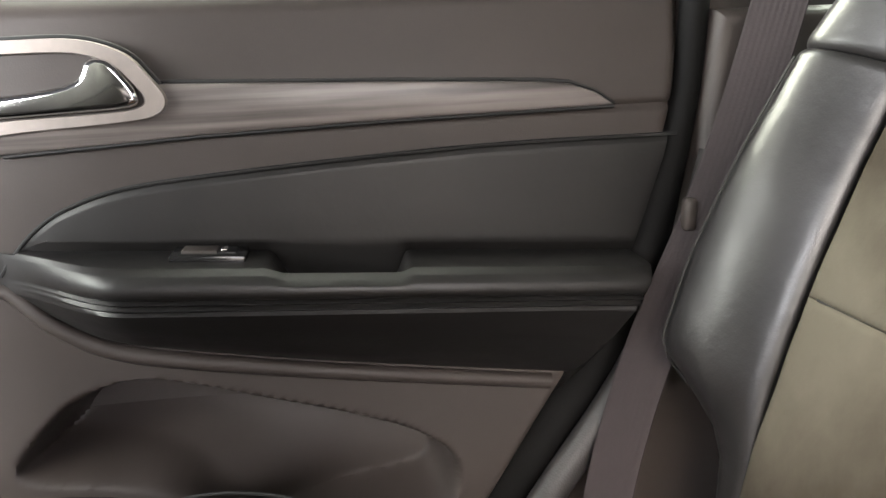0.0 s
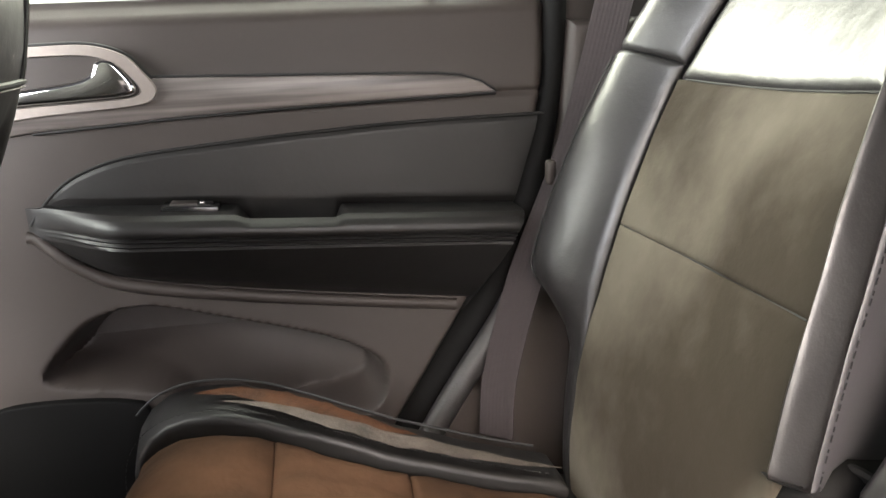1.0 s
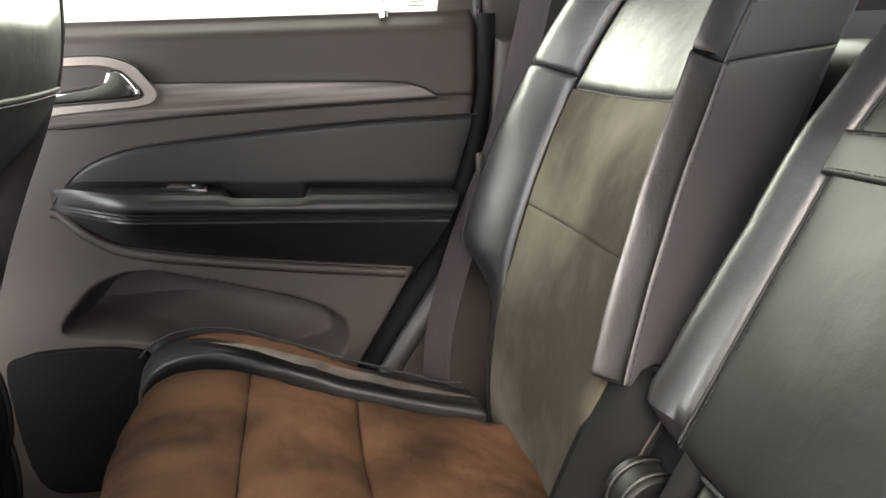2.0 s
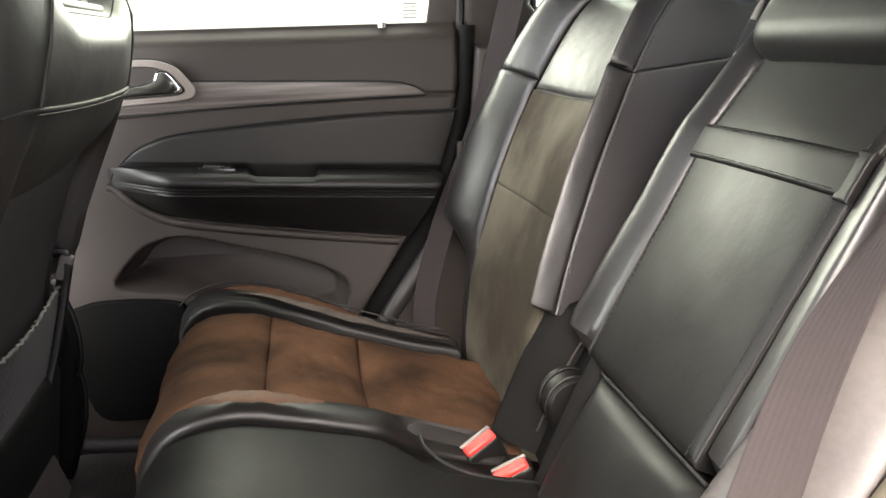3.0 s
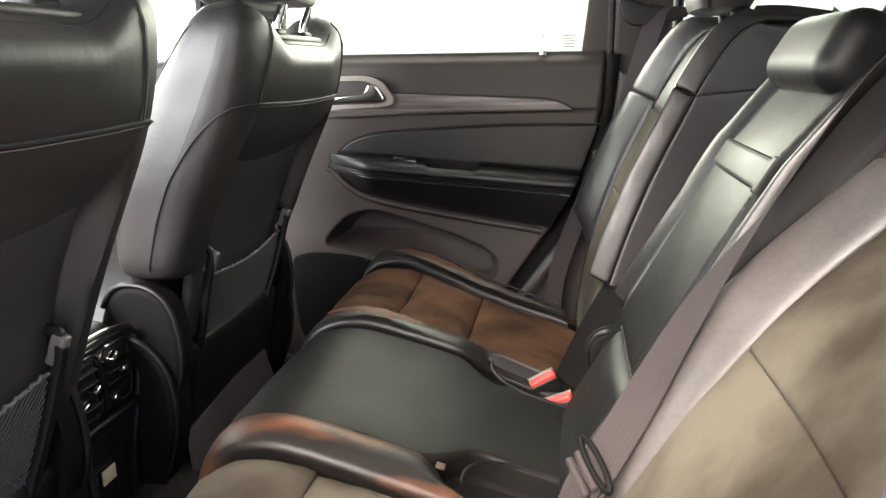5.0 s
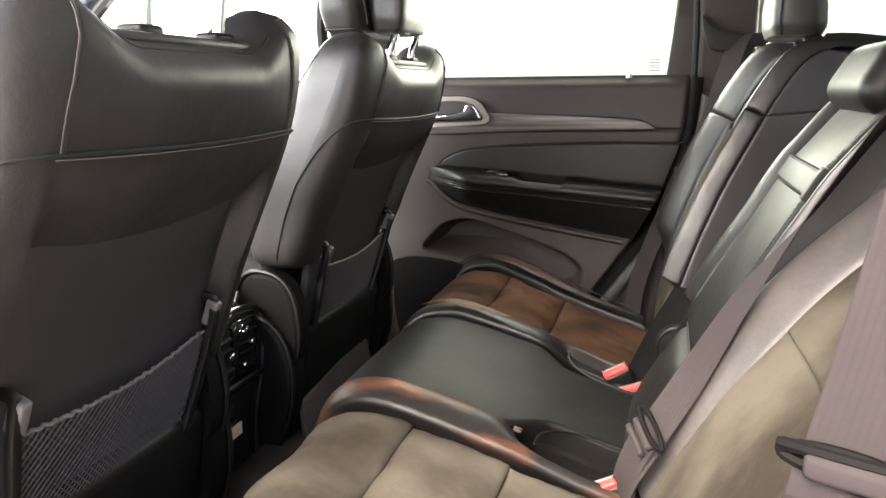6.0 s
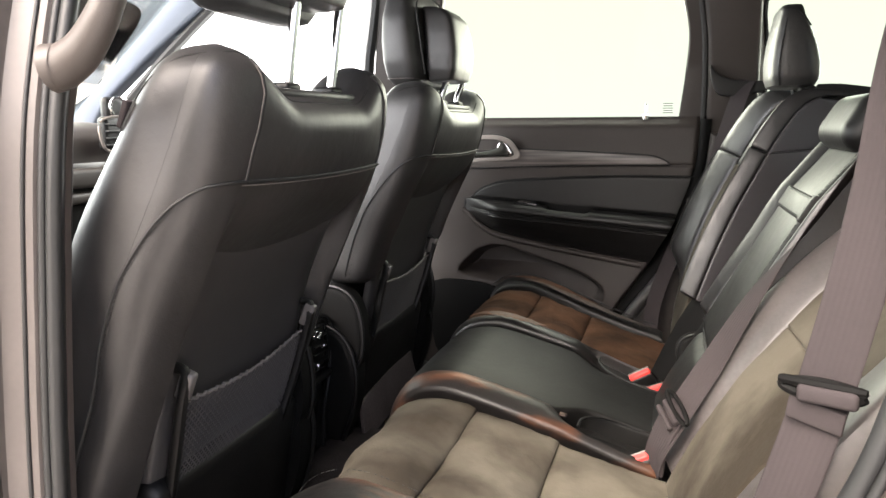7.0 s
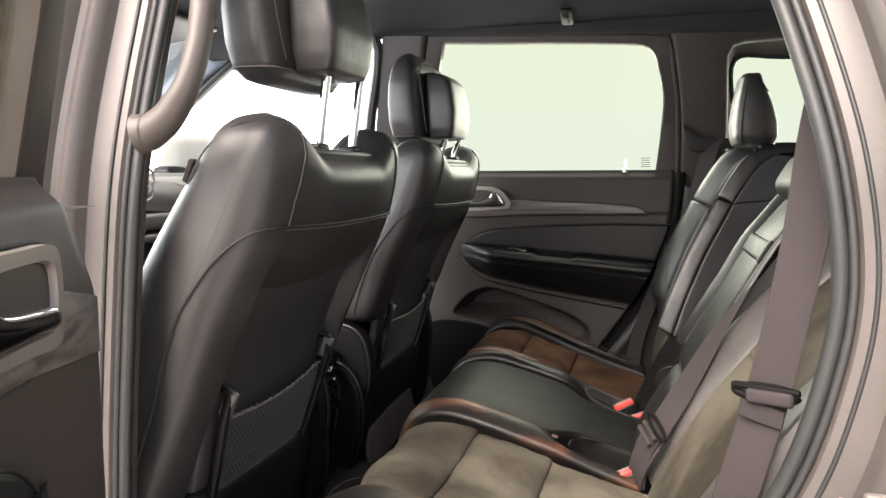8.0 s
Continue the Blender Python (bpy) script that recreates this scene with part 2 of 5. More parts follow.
def rbox(size, at, bevel=0.01, turn=(0, 0, 0), taper=1.0, seg=3):
    """A rounded block; taper: scale of its top."""
    bm = bmesh.new()
    bmesh.ops.create_cube(bm, size=1)
    for v in bm.verts:
        k = taper if v.co.z > 0 else 1
        v.co = Vector((v.co.x * size[0] * k, v.co.y * size[1] * k, v.co.z * size[2]))
    bmesh.ops.bevel(bm, geom=bm.edges[:] + bm.verts[:], offset=bevel, segments=seg, profile=0.5, affect="EDGES", clamp_overlap=True)
    m = pose(*at, *turn)
    bm.verts.index_update()
    out = [m @ v.co for v in bm.verts], [tuple(v.index for v in f.verts) for f in bm.faces]
    bm.free()
    return out


def slab(outline, place, thick, bevel=0.004, seg=2):
    """A plate with rounded front edge: outline of (a, b); place(a, b, c) gives the point, c = 0 front, thick back."""
    bm = bmesh.new()
    vs = [bm.verts.new((a, b, 0)) for a, b in outline]
    f = bm.faces.new(vs)
    f.normal_update()
    front = [f]
    r = bmesh.ops.extrude_face_region(bm, geom=[f])
    back = [v for v in r["geom"] if isinstance(v, bmesh.types.BMVert)]
    for v in back:
        v.co.z = thick
    bm.normal_update()
    if bevel:
        edges = [e for e in bm.edges if all(abs(v.co.z) < 1e-6 for v in e.verts)]
        bmesh.ops.bevel(bm, geom=edges, offset=bevel, segments=seg, profile=0.5, affect="EDGES", clamp_overlap=True)
    bmesh.ops.triangulate(bm, faces=[q for q in bm.faces if len(q.verts) > 4])
    bm.verts.index_update()
    out = [place(*v.co) for v in bm.verts], [tuple(v.index for v in q.verts) for q in bm.faces]
    bm.free()
    return out


def hoop(outer, inner, place, thick):
    """A frame between two closed outlines of equal count."""
    n = len(outer)
    rows = [[place(a, b, thick) for a, b in outer], [place(a, b, 0.004) for a, b in outer],
            [place(a * 0.97 + c * 0.03, b * 0.97 + d * 0.03, 0) for (a, b), (c, d) in zip(outer, inner)],
            [place(a * 0.1 + c * 0.9, b * 0.1 + d * 0.9, 0) for (a, b), (c, d) in zip(outer, inner)],
            [place(a, b, 0.004) for a, b in inner], [place(a, b, thick) for a, b in inner]]
    verts, faces = [p for r in rows for p in r], []
    for j in range(6):
        for i in range(n):
            k, jj = (i + 1) % n, (j + 1) % 6
            faces.append((j * n + i, j * n + k, jj * n + k, jj * n + i))
    return verts, faces


def steps(length, e, n):
    """Even parameters with extra ones near both ends, over 0 to 1."""
    k = min(e / length, 0.3)
    edge = [0, k * 0.06, k * 0.2, k * 0.45, k * 0.75, k]
    mid = [k + (1 - 2 * k) * i / n for i in range(1, n)]
    return edge + mid + [1 - q for q in reversed(edge)]


def pad(fn, lu, lv, nu=12, nv=12, e=0.010, drop=0.008, skirt=0.02, crown=0.0, ripple=0.0, seed=0.0, open_u=(), out=(0, 0, 1)):
    """An upholstered panel on the surface fn(s, t): edges roll down into seams, with a skirt behind.
    open_u: edges (0 or 1 in s) that stay flat; out: roughly the way the panel faces."""
    us, vs = steps(lu, e, nu), steps(lv, e, nv)
    out = Vector(out)
    verts, norms = [], []
    for t in vs:
        for s in us:
            p = fn(s, t)
            d = 0.004
            s0, s1, t0, t1 = max(s - d, 0), min(s + d, 1), max(t - d, 0), min(t + d, 1)
            nn = (fn(s1, t) - fn(s0, t)).cross(fn(s, t1) - fn(s, t0)).normalized()
            if nn.dot(out) < 0:
                nn = -nn
            fall = 0.0
            for x, ln, flat in ((s, lu, 0 in open_u), (1 - s, lu, 1 in open_u), (t, lv, False), (1 - t, lv, False)):
                q = x * ln / e
                if q < 1 and not flat:
                    fall = max(fall, 1 - math.sqrt(max(0.0, 1 - (1 - q) ** 2)))
            h = -drop * fall + crown * 16 * s * (1 - s) * t * (1 - t)
            if ripple:
                h += ripple * noise.noise((p * 14) + Vector((seed, 0, 0))) + ripple * 0.4 * noise.noise(p * 45)
            verts.append(p + nn * h)
            norms.append(nn)
    nu_, nv_ = len(us), len(vs)
    faces = [(j * nu_ + i, j * nu_ + i + 1, (j + 1) * nu_ + i + 1, (j + 1) * nu_ + i) for j in range(nv_ - 1) for i in range(nu_ - 1)]
    rim = [i for i in range(nu_)] + [j * nu_ + nu_ - 1 for j in range(1, nv_)] + [(nv_ - 1) * nu_ + i for i in range(nu_ - 2, -1, -1)] + [j * nu_ for j in range(nv_ - 2, 0, -1)]
    k = len(verts)
    verts += [verts[i] - norms[i] * skirt for i in rim]
    m = len(rim)
    faces += [(rim[i], rim[(i + 1) % m], k + (i + 1) % m, k + i) for i in range(m)]
    return verts, faces


def stitches(points, r=0.0007, length=0.005, gap=0.002):
    """A row of short threads along a line."""
    pts = [Vector(p) for p in points]
    out, run = [], 0.0
    for a, b in zip(pts, pts[1:]):
        d = b - a
        ln = d.length
        while run < ln:
            p = a + d * (run / ln)
            q = a + d * (min(run + length, ln) / ln)
            if (q - p).length > 1e-4:
                out.append(tube([p, q], r, 4))
            run += length + gap
        run -= ln
    return merged(*out)


def lerp(table, x):
    """Piecewise-linear look-up in rows of (x, y)."""
    return float(np.interp(x, [r[0] for r in table], [r[1] for r in table]))


def smoothstep(a, b, x):
    t = min(max((x - a) / (b - a), 0), 1)
    return t * t * (3 - 2 * t)


# ---- the setting: ground, distance, car body ----
def box_shape(x0, x1, y0, y1, z0, z1):
    v = [(x, y, z) for z in (z0, z1) for y in (y0, y1) for x in (x0, x1)]
    return v, [(0, 1, 3, 2), (4, 5, 7, 6), (0, 1, 5, 4), (2, 3, 7, 6), (0, 2, 6, 4), (1, 3, 7, 5)]


solo("ground", sheet(lambda u, v: Vector((u, v, 0)), [-300, -40, -8, 8, 40, 300], [-300, -40, -8, 8, 40, 300]), CONCRETE, (0, 0, 0), "pale grey concrete ground around the parked car", "ground", "structure")
DISTANCE = glow_material("pale_distance", (0.84, 0.84, 0.69), (0.79, 0.84, 0.77), 0.166, 0.0, 9.0)
solo("backdrop", sheet(lambda a, z: Vector((26 * math.cos(a), 26 * math.sin(a), z)), [radians(-31 + 5 * k) for k in range(29)], [0.0, 3.0, 6.0, 9.0, 16.0, 24.0]),
     DISTANCE, (0, 0, 0), "plain pale green-cream distance beyond the car windows", "backdrop", "structure")

BRIGHT = glow_material("bright_distance", (1.0, 0.98, 0.92), (1.0, 0.98, 0.94), 1.0, 0.0, 9.0)
solo("backdrop_front", sheet(lambda a, z: Vector((26 * math.cos(a), 26 * math.sin(a), z)), [radians(109 + 5 * k) for k in range(23)], [0.0, 3.0, 6.0, 9.0, 16.0, 24.0]),
     BRIGHT, (0, 0, 0), "plain white daylight distance beyond the windscreen", "backdrop", "structure")



def lean(y, z):
    """The body sides lean inwards above the belt line."""
    return y - 0.24 * max(z - 1.165, 0) * (1 if y > 0 else -1)


def side(y):
    """Places an outline of (x, z) on a body side; depth goes outwards."""
    sg = 1 if y > 0 else -1
    return lambda a, b, c: Vector((a, lean(y, b) + sg * c, b))


floor_ob = thing("car_floor", (0, 0, 0.36), "black carpeted car floor with a centre tunnel", "floor", kind="structure")
part("carpet", sheet(lambda x, y: Vector((x, y, 0.40 + 0.10 * (smoothstep(0.22, 0.12, abs(y + 0.03))) + (0.10 * smoothstep(-0.12, 0.02, x)) + 0.006 * noise.noise(Vector((x * 9, y * 9, 0))))),
                     [-1.5 + 0.05 * i for i in range(54)], [-0.76 + 0.02 * i for i in range(77)]), CARPET, floor_ob)
part("floor_pan", box_shape(-1.6, 1.3, -0.80, 0.80, 0.33, 0.37), PLASTIC_BLACK, floor_ob, smooth=False)

roof = thing("ceiling", (0, 0, 1.6), "black cloth headliner under the car roof", "ceiling", kind="structure")
part("headliner", sheet(lambda x, y: Vector((x, y, 1.63 - 0.06 * smoothstep(0.45, 0.64, abs(y)) - 0.05 * smoothstep(-0.7, -1.05, x) - 0.03 * smoothstep(0.7, 1.2, x))),
                        [-1.08 + 0.06 * i for i in range(40)], [-0.66 + 0.03 * i for i in range(45)]), HEADLINER, roof)
part("roof_panel", box_shape(-1.10, 1.3, -0.68, 0.68, 1.66, 1.70), PAINT, roof, smooth=False)

# far window line: outlines of (x, z)
DOOR_WIN = [(-0.325, 1.545), (-0.20, 1.537), (0.0, 1.528), (0.19, 1.516), (0.246, 1.509), (0.271, 1.490), (0.283, 1.455), (0.299, 1.37), (0.293, 1.26), (0.283, 1.168), (0.05, 1.166), (-0.30, 1.166), (-0.40, 1.168), (-0.385, 1.30)]
DOOR_OUT = [(-0.365, 1.575), (-0.20, 1.566), (0.0, 1.557), (0.16, 1.547), (0.28, 1.538), (0.312, 1.515), (0.328, 1.43), (0.338, 1.36), (0.343, 1.26), (0.345, 1.14), (0.05, 1.13), (-0.30, 1.13), (-0.44, 1.13), (-0.43, 1.30)]


def rounded(outline):
    """The rear upper corner of a window outline, smoothed."""
    return outline[:2] + [tuple(p) for p in smooth_line(outline[2:9], 5)] + outline[9:]


DOOR_RIM, DOOR_HOLE = rounded(DOOR_OUT), rounded(DOOR_WIN)


def pillar(name, outline, y, label, mat=PLASTIC_SOFT, thick=0.05, bevel=0.012):
    return solo(name, slab(outline, side(y), thick, bevel, 3), mat, (outline[0][0], y, outline[0][1]), label, "pillar trim", "structure")


pillar("pillar_b", [(-0.53, 1.10), (-0.555, 1.30), (-0.50, 1.60), (-0.365, 1.60), (-0.42, 1.30), (-0.44, 1.10)], 0.725, "dark grey plastic trim on the middle door pillar")
pillar("pillar_b_lower", [(-0.57, 0.42), (-0.55, 1.10), (-0.445, 1.10), (-0.445, 0.42)], 0.690, "dark grey plastic trim on the lower middle pillar")
pillar("pillar_c", [(0.352, 1.10), (0.350, 1.26), (0.344, 1.36), (0.334, 1.43), (0.318, 1.52), (0.285, 1.60), (0.60, 1.60), (0.60, 1.506), (0.50, 1.502), (0.474, 1.494), (0.462, 1.47), (0.468, 1.33), (0.472, 1.20), (0.51, 1.160), (0.62, 1.160), (0.62, 1.10)], 0.725, "dark grey plastic rear door pillar trim beside the belt guide")
quarter = thing("window_quarter", (0.55, 0.74, 1.17), "rear quarter window with a pale light bevelled frame", "window", kind="structure")
Q_IN = smooth_line([(0.482, 1.465), (0.60, 1.468), (0.86, 1.455), (0.93, 1.40), (0.86, 1.20), (0.66, 1.184), (0.515, 1.187), (0.492, 1.215), (0.487, 1.33)], 5, True)
Q_OUT = smooth_line([(0.455, 1.505), (0.60, 1.515), (0.90, 1.50), (0.99, 1.43), (0.90, 1.15), (0.66, 1.142), (0.48, 1.148), (0.452, 1.19), (0.448, 1.33)], 5, True)
part("window_frame", sheet(lambda i, k: Vector((Q_OUT[i][0] * (1 - k) + Q_IN[i][0] * k, lean(0.725, Q_OUT[i][1] * (1 - k) + Q_IN[i][1] * k) + 0.008 + 0.05 * k, Q_OUT[i][1] * (1 - k) + Q_IN[i][1] * k)), range(len(Q_IN)), [0, 0.25, 0.5, 0.75, 1.0], wrap=True), GRAB_GREY, quarter)
part("window_rubber", tube([(p[0], lean(0.725, p[1]) + 0.054, p[1]) for p in Q_IN + Q_IN[:1]], 0.006, 6), RUBBER_BLACK, quarter)
part("pane", slab(Q_IN, lambda a, b, c: Vector((a, lean(0.785, b) + c, b)), 0.004, 0), GLASS, quarter).visible_shadow = False
pillar("cargo_side", [(0.60, 0.45), (0.60, 1.16), (1.22, 1.16), (1.22, 0.45)], 0.725, "dark grey plastic trim of the cargo side")
pillar("pillar_d", [(0.93, 1.14), (1.02, 1.60), (1.22, 1.60), (1.22, 1.14)], 0.725, "dark grey plastic rear pillar trim")
pillar("roof_rail", [(-1.12, 1.56), (-0.50, 1.568), (-0.36, 1.563), (0.0, 1.546), (0.60, 1.522), (1.2, 1.49), (1.2, 1.68), (-1.12, 1.68)], 0.715, "black headliner edge above the side windows", HEADLINER)

# the windscreen end and the far front door
pillar("pillar_a", [(-1.60, 1.12), (-1.50, 1.235), (-1.345, 1.335), (-1.212, 1.416), (-1.046, 1.510), (-0.93, 1.575), (-0.90, 1.62), (-1.06, 1.64), (-1.25, 1.56), (-1.39, 1.475), (-1.53, 1.36), (-1.68, 1.22), (-1.70, 1.12)], 0.71, "grey cloth trim on the far windscreen pillar, coloured pale blue as skylit", PILLAR_SKYLIT)
front_door = thing("front_door", (-1.0, 0.74, 0.4), "closed front passenger door with dark grey trim", "car door")
part("door_panel", slab([(-1.52, 0.42), (-1.52, 1.17), (-0.55, 1.17), (-0.56, 0.42)], side(0.672), 0.12, 0.03, 4), PLASTIC, front_door)
part("armrest", rbox((0.66, 0.11, 0.10), (-0.93, 0.645, 0.89), 0.03), LEATHER_SOFT, front_door)
part("window_frame", tube(smooth_line([(-1.42, lean(0.735, 1.24), 1.24), (-1.20, lean(0.735, 1.40), 1.40), (-0.95, lean(0.735, 1.55), 1.55), (-0.75, lean(0.735, 1.567), 1.567), (-0.53, lean(0.735, 1.57), 1.57), (-0.575, lean(0.735, 1.3), 1.3), (-0.57, 0.735, 1.15)], 5), 0.016, 8), RUBBER_BLACK, front_door)
mirror = thing("door_mirror", (-1.42, 0.92, 1.18), "pale housing of the outside mirror beyond the window", "mirror")
part("housing", rbox((0.12, 0.24, 0.17), (-1.42, 0.95, 1.24), 0.05), PALE, mirror)
part("stalk", rbox((0.08, 0.14, 0.05), (-1.40, 0.84, 1.17), 0.02), PLASTIC_BLACK, mirror)

dash = thing("dashboard", (-1.3, 0, 0.7), "grey soft dashboard with a pale grey lower band", "dashboard")
DASH_TOP = smooth_line([(-1.75, 1.10), (-1.45, 1.16), (-1.28, 1.165), (-1.20, 1.13), (-1.185, 1.06)], 6)
part("top_pad", sheet(lambda y, p: Vector((p[0], y, p[1] - 0.03 * smoothstep(0.35, 0.72, abs(y)))), [-0.70 + 0.05 * i for i in range(29)], DASH_TOP), PLASTIC_SOFT, dash)
part("face", box_shape(-1.60, -1.20, -0.70, 0.70, 0.62, 1.04), PLASTIC_BLACK, dash, smooth=False)
part("band", rbox((0.05, 1.36, 0.050), (-1.185, 0, 1.022), 0.012), GRAB_GREY, dash, "pale grey dashboard band")
part("lower_band", rbox((0.05, 1.36, 0.028), (-1.182, 0, 0.972), 0.010), GRAB_GREY, dash)
vent = part("air_vent", rbox((0.03, 0.12, 0.09), (-1.165, 0.34, 1.135), 0.012, (0, 0, 12)), PLASTIC_BLACK, dash)
part("vent_frame", tube(smooth_line([(-1.145, 0.27, 1.165), (-1.14, 0.34, 1.18), (-1.15, 0.405, 1.17), (-1.15, 0.395, 1.10), (-1.145, 0.33, 1.085), (-1.142, 0.275, 1.10)], 5, True), 0.004, 6), SATIN, vent)
for k in range(4):
    part("slat", rbox((0.012, 0.11, 0.006), (-1.148, 0.338, 1.105 + 0.018 * k), 0.002, (0, 0, 12)), PLASTIC_BLACK, vent)
tweeter = part("speaker", rbox((0.03, 0.07, 0.07), (-1.22, 0.40, 1.20), 0.02), PLASTIC_BLACK, dash)
part("speaker_ring", tube([(-1.198, 0.40 + 0.028 * math.cos(a), 1.205 + 0.028 * math.sin(a)) for a in (k * math.pi / 10 for k in range(21))], 0.004, 6), CHROME, tweeter)

# ---- the far rear door ----
Z_TOP = [(-0.285, 0.928), (-0.272, 0.945), (-0.25, 0.967), (-0.221, 0.984), (-0.167, 0.999), (-0.057, 1.008), (0.057, 1.014), (0.176, 1.018), (0.36, 1.018)]
Z_BOT = [(-0.285, 0.922), (-0.272, 0.910), (-0.239, 0.879), (-0.189, 0.854), (-0.078, 0.831), (0.041, 0.811), (0.232, 0.782), (0.36, 0.764)]
Z_REAR = [(0.40, 0.02), (0.624, 0.125), (0.781, 0.232), (0.912, 0.300), (0.999, 0.329), (1.041, 0.338), (1.093, 0.344), (1.18, 0.348)]
Z_TOP = [tuple(p) for p in smooth_line(Z_TOP, 8)]
Z_BOT = [tuple(p) for p in smooth_line(Z_BOT, 8)]
POCKET = smooth_line([(-0.300, 0.742), (-0.268, 0.782), (-0.236, 0.805), (-0.178, 0.815), (-0.083, 0.789), (0.036, 0.751), (0.092, 0.720), (0.106, 0.690), (0.090, 0.655), (0.03, 0.640), (-0.06, 0.640), (-0.12, 0.668), (-0.17, 0.706), (-0.23, 0.722), (-0.27, 0.728)], 5, True)


def inside_depth(poly, x, z):
    """How far a point lies inside an outline (negative outside)."""
    best, hit = 1e9, False
    n = len(poly)
    for i in range(n):
        ax, az = poly[i]
        bx, bz = poly[(i + 1) % n]
        dx, dz = bx - ax, bz - az
        t = min(max(((x - ax) * dx + (z - az) * dz) / (dx * dx + dz * dz + 1e-12), 0), 1)
        best = min(best, math.hypot(x - ax - t * dx, z - az - t * dz))
        if (az > z) != (bz > z) and x < ax + dx * (z - az) / dz:
            hit = not hit
    return best if hit else -best


def grow_line(outline, k):
    """A closed outline moved outwards from its middle by k metres, and closed."""
    mid = sum(outline, Vector((0, 0))) / len(outline)
    pts = [p + (p - mid).normalized() * k for p in outline]
    return pts + pts[:1]


def arm_z(x):
    return 0.946 - 0.075 * (x + 0.25)


def rear_door(at, world_of, label):
    """A rear door's inner side. world_of(x, depth, z): depth is metres inwards from the panel's plane."""
    door = thing("rear_door", at, label, "car door")
    W = world_of
    pocket2 = [tuple(p) for p in POCKET]

    def panel_depth(x, z):
        d = 0.0
        d += 0.018 * smoothstep(0.86, 0.60, z)
        d -= 0.02 * smoothstep(1.145, 1.172, z)
        d -= 0.016 * smoothstep(1.05, 1.165, z)
        d -= 0.004 * math.exp(-((z - (1.0435 + 0.012 * min(x, 0.27))) / 0.0028) ** 2) if x > -0.42 else 0
        if -0.34 < x < 0.14 and 0.60 < z < 0.85:
            k = inside_depth(pocket2, x, z)
            ramp = smoothstep(0.665, 0.775, z)
            wide = smoothstep(-0.20, 0.02, x)
            d -= 0.096 * smoothstep(-0.006, 0.020, k) * (ramp + (1 - ramp) * wide * 0.9)
        return d

    zs = [0.42, 0.46, 0.50, 0.54, 0.58, 0.60] + [0.6035 + 0.0035 * i for i in range(75)] + [0.87 + 0.012 * i for i in range(12)] + [1.015 + 0.003 * i for i in range(16)] + [1.066 + 0.012 * i for i in range(6)] + [1.14, 1.148, 1.156, 1.163, 1.168, 1.172]
    us = [i / 170 for i in range(171)]

    def panel_pt(u, z):
        x0 = -0.44
        xr = lerp(Z_REAR, z) - 0.006
        x = x0 + (xr - x0) * u
        edge = 0.016 * smoothstep(0.985, 1.0, u)
        top = smoothstep(-0.41, -0.44, x) * smoothstep(1.05, 1.172, z)
        return W(x, panel_depth(x, z) - edge, z - 0.030 * top)

    main = sheet(panel_pt, us, zs)
    rim = sheet(lambda u, k: W(*( (-0.44 + (lerp(Z_REAR, 1.172) - 0.446) * u), -0.02 - 0.05 * k, 1.172 - 0.030 * smoothstep(-0.41, -0.44, -0.44 + (lerp(Z_REAR, 1.172) - 0.446) * u - 0.0))), us, [0, 1])
    edge = sheet(lambda z, k: W(lerp(Z_REAR, z) - 0.006, -0.016 - 0.05 * k, z), zs, [0, 1])
    part("door_panel", merged(main, rim, edge), PLASTIC_SOFT, door, "soft grey grained door trim panel")

    # leather insert with the armrest: a profile swept along the door
    def insert_pt(q, x):
        zt, zb, za = lerp(Z_TOP, x), lerp(Z_BOT, x), arm_z(x)
        zt, zb = max(zt, za + 0.001), min(zb, za - 0.001)
        tap = smoothstep(-0.292, -0.165, x) * (1 - 0.35 * smoothstep(0.27, 0.345, x))
        cup = smoothstep(-0.056, -0.036, x) * smoothstep(0.070, 0.056, x)
        lip = 0.004 * cup
        prof = [(0.0, 0.000, zt), (0.04, 0.003, zt - 0.002), (0.10, 0.005, zt - 0.006), (0.26, 0.006, za + 0.45 * (zt - za)), (0.36, 0.006, za + 0.012),
                (0.40, 0.0, za + 0.003 - 0.024 * cup), (0.44, 0.022, za + 0.003 - 0.026 * cup), (0.50, 0.046 - 0.01 * cup, za + 0.003 - 0.02 * cup),
                (0.545, 0.058, za + 0.002 - lip), (0.575, 0.066, za - 0.003 - lip), (0.60, 0.071, za - 0.011), (0.63, 0.071, za - 0.020),
                (0.645, 0.0672, za - 0.0225), (0.66, 0.0707, za - 0.025), (0.675, 0.0668, za - 0.0275), (0.69, 0.070, za - 0.0305), (0.705, 0.066, za - 0.033),
                (0.72, 0.068, za - 0.036), (0.80, 0.052, za - 0.036 - 0.35 * max(za - 0.036 - zb, 0)), (0.90, 0.026, zb + 0.25 * max(za - 0.036 - zb, 0)), (0.96, 0.010, zb + 0.008), (1.0, -0.006, zb)]
        for (q0, d0, z0), (q1, d1, z1) in zip(prof, prof[1:]):
            if q <= q1:
                k = (q - q0) / (q1 - q0)
                d, z = d0 + (d1 - d0) * k, z0 + (z1 - z0) * k
                break
        z = min(max(z, zb), zt)
        xr = lerp(Z_REAR, z) - 0.012
        return W(min(x, xr), d * max(tap, 0.02) + 0.0025, z)

    qs = sorted(set([i / 44 for i in range(45)] + [0.0, 0.02, 0.04, 0.10, 0.36, 0.40, 0.44, 0.50, 0.545, 0.575, 0.60, 0.63, 0.645, 0.66, 0.675, 0.69, 0.705, 0.72, 0.96]))
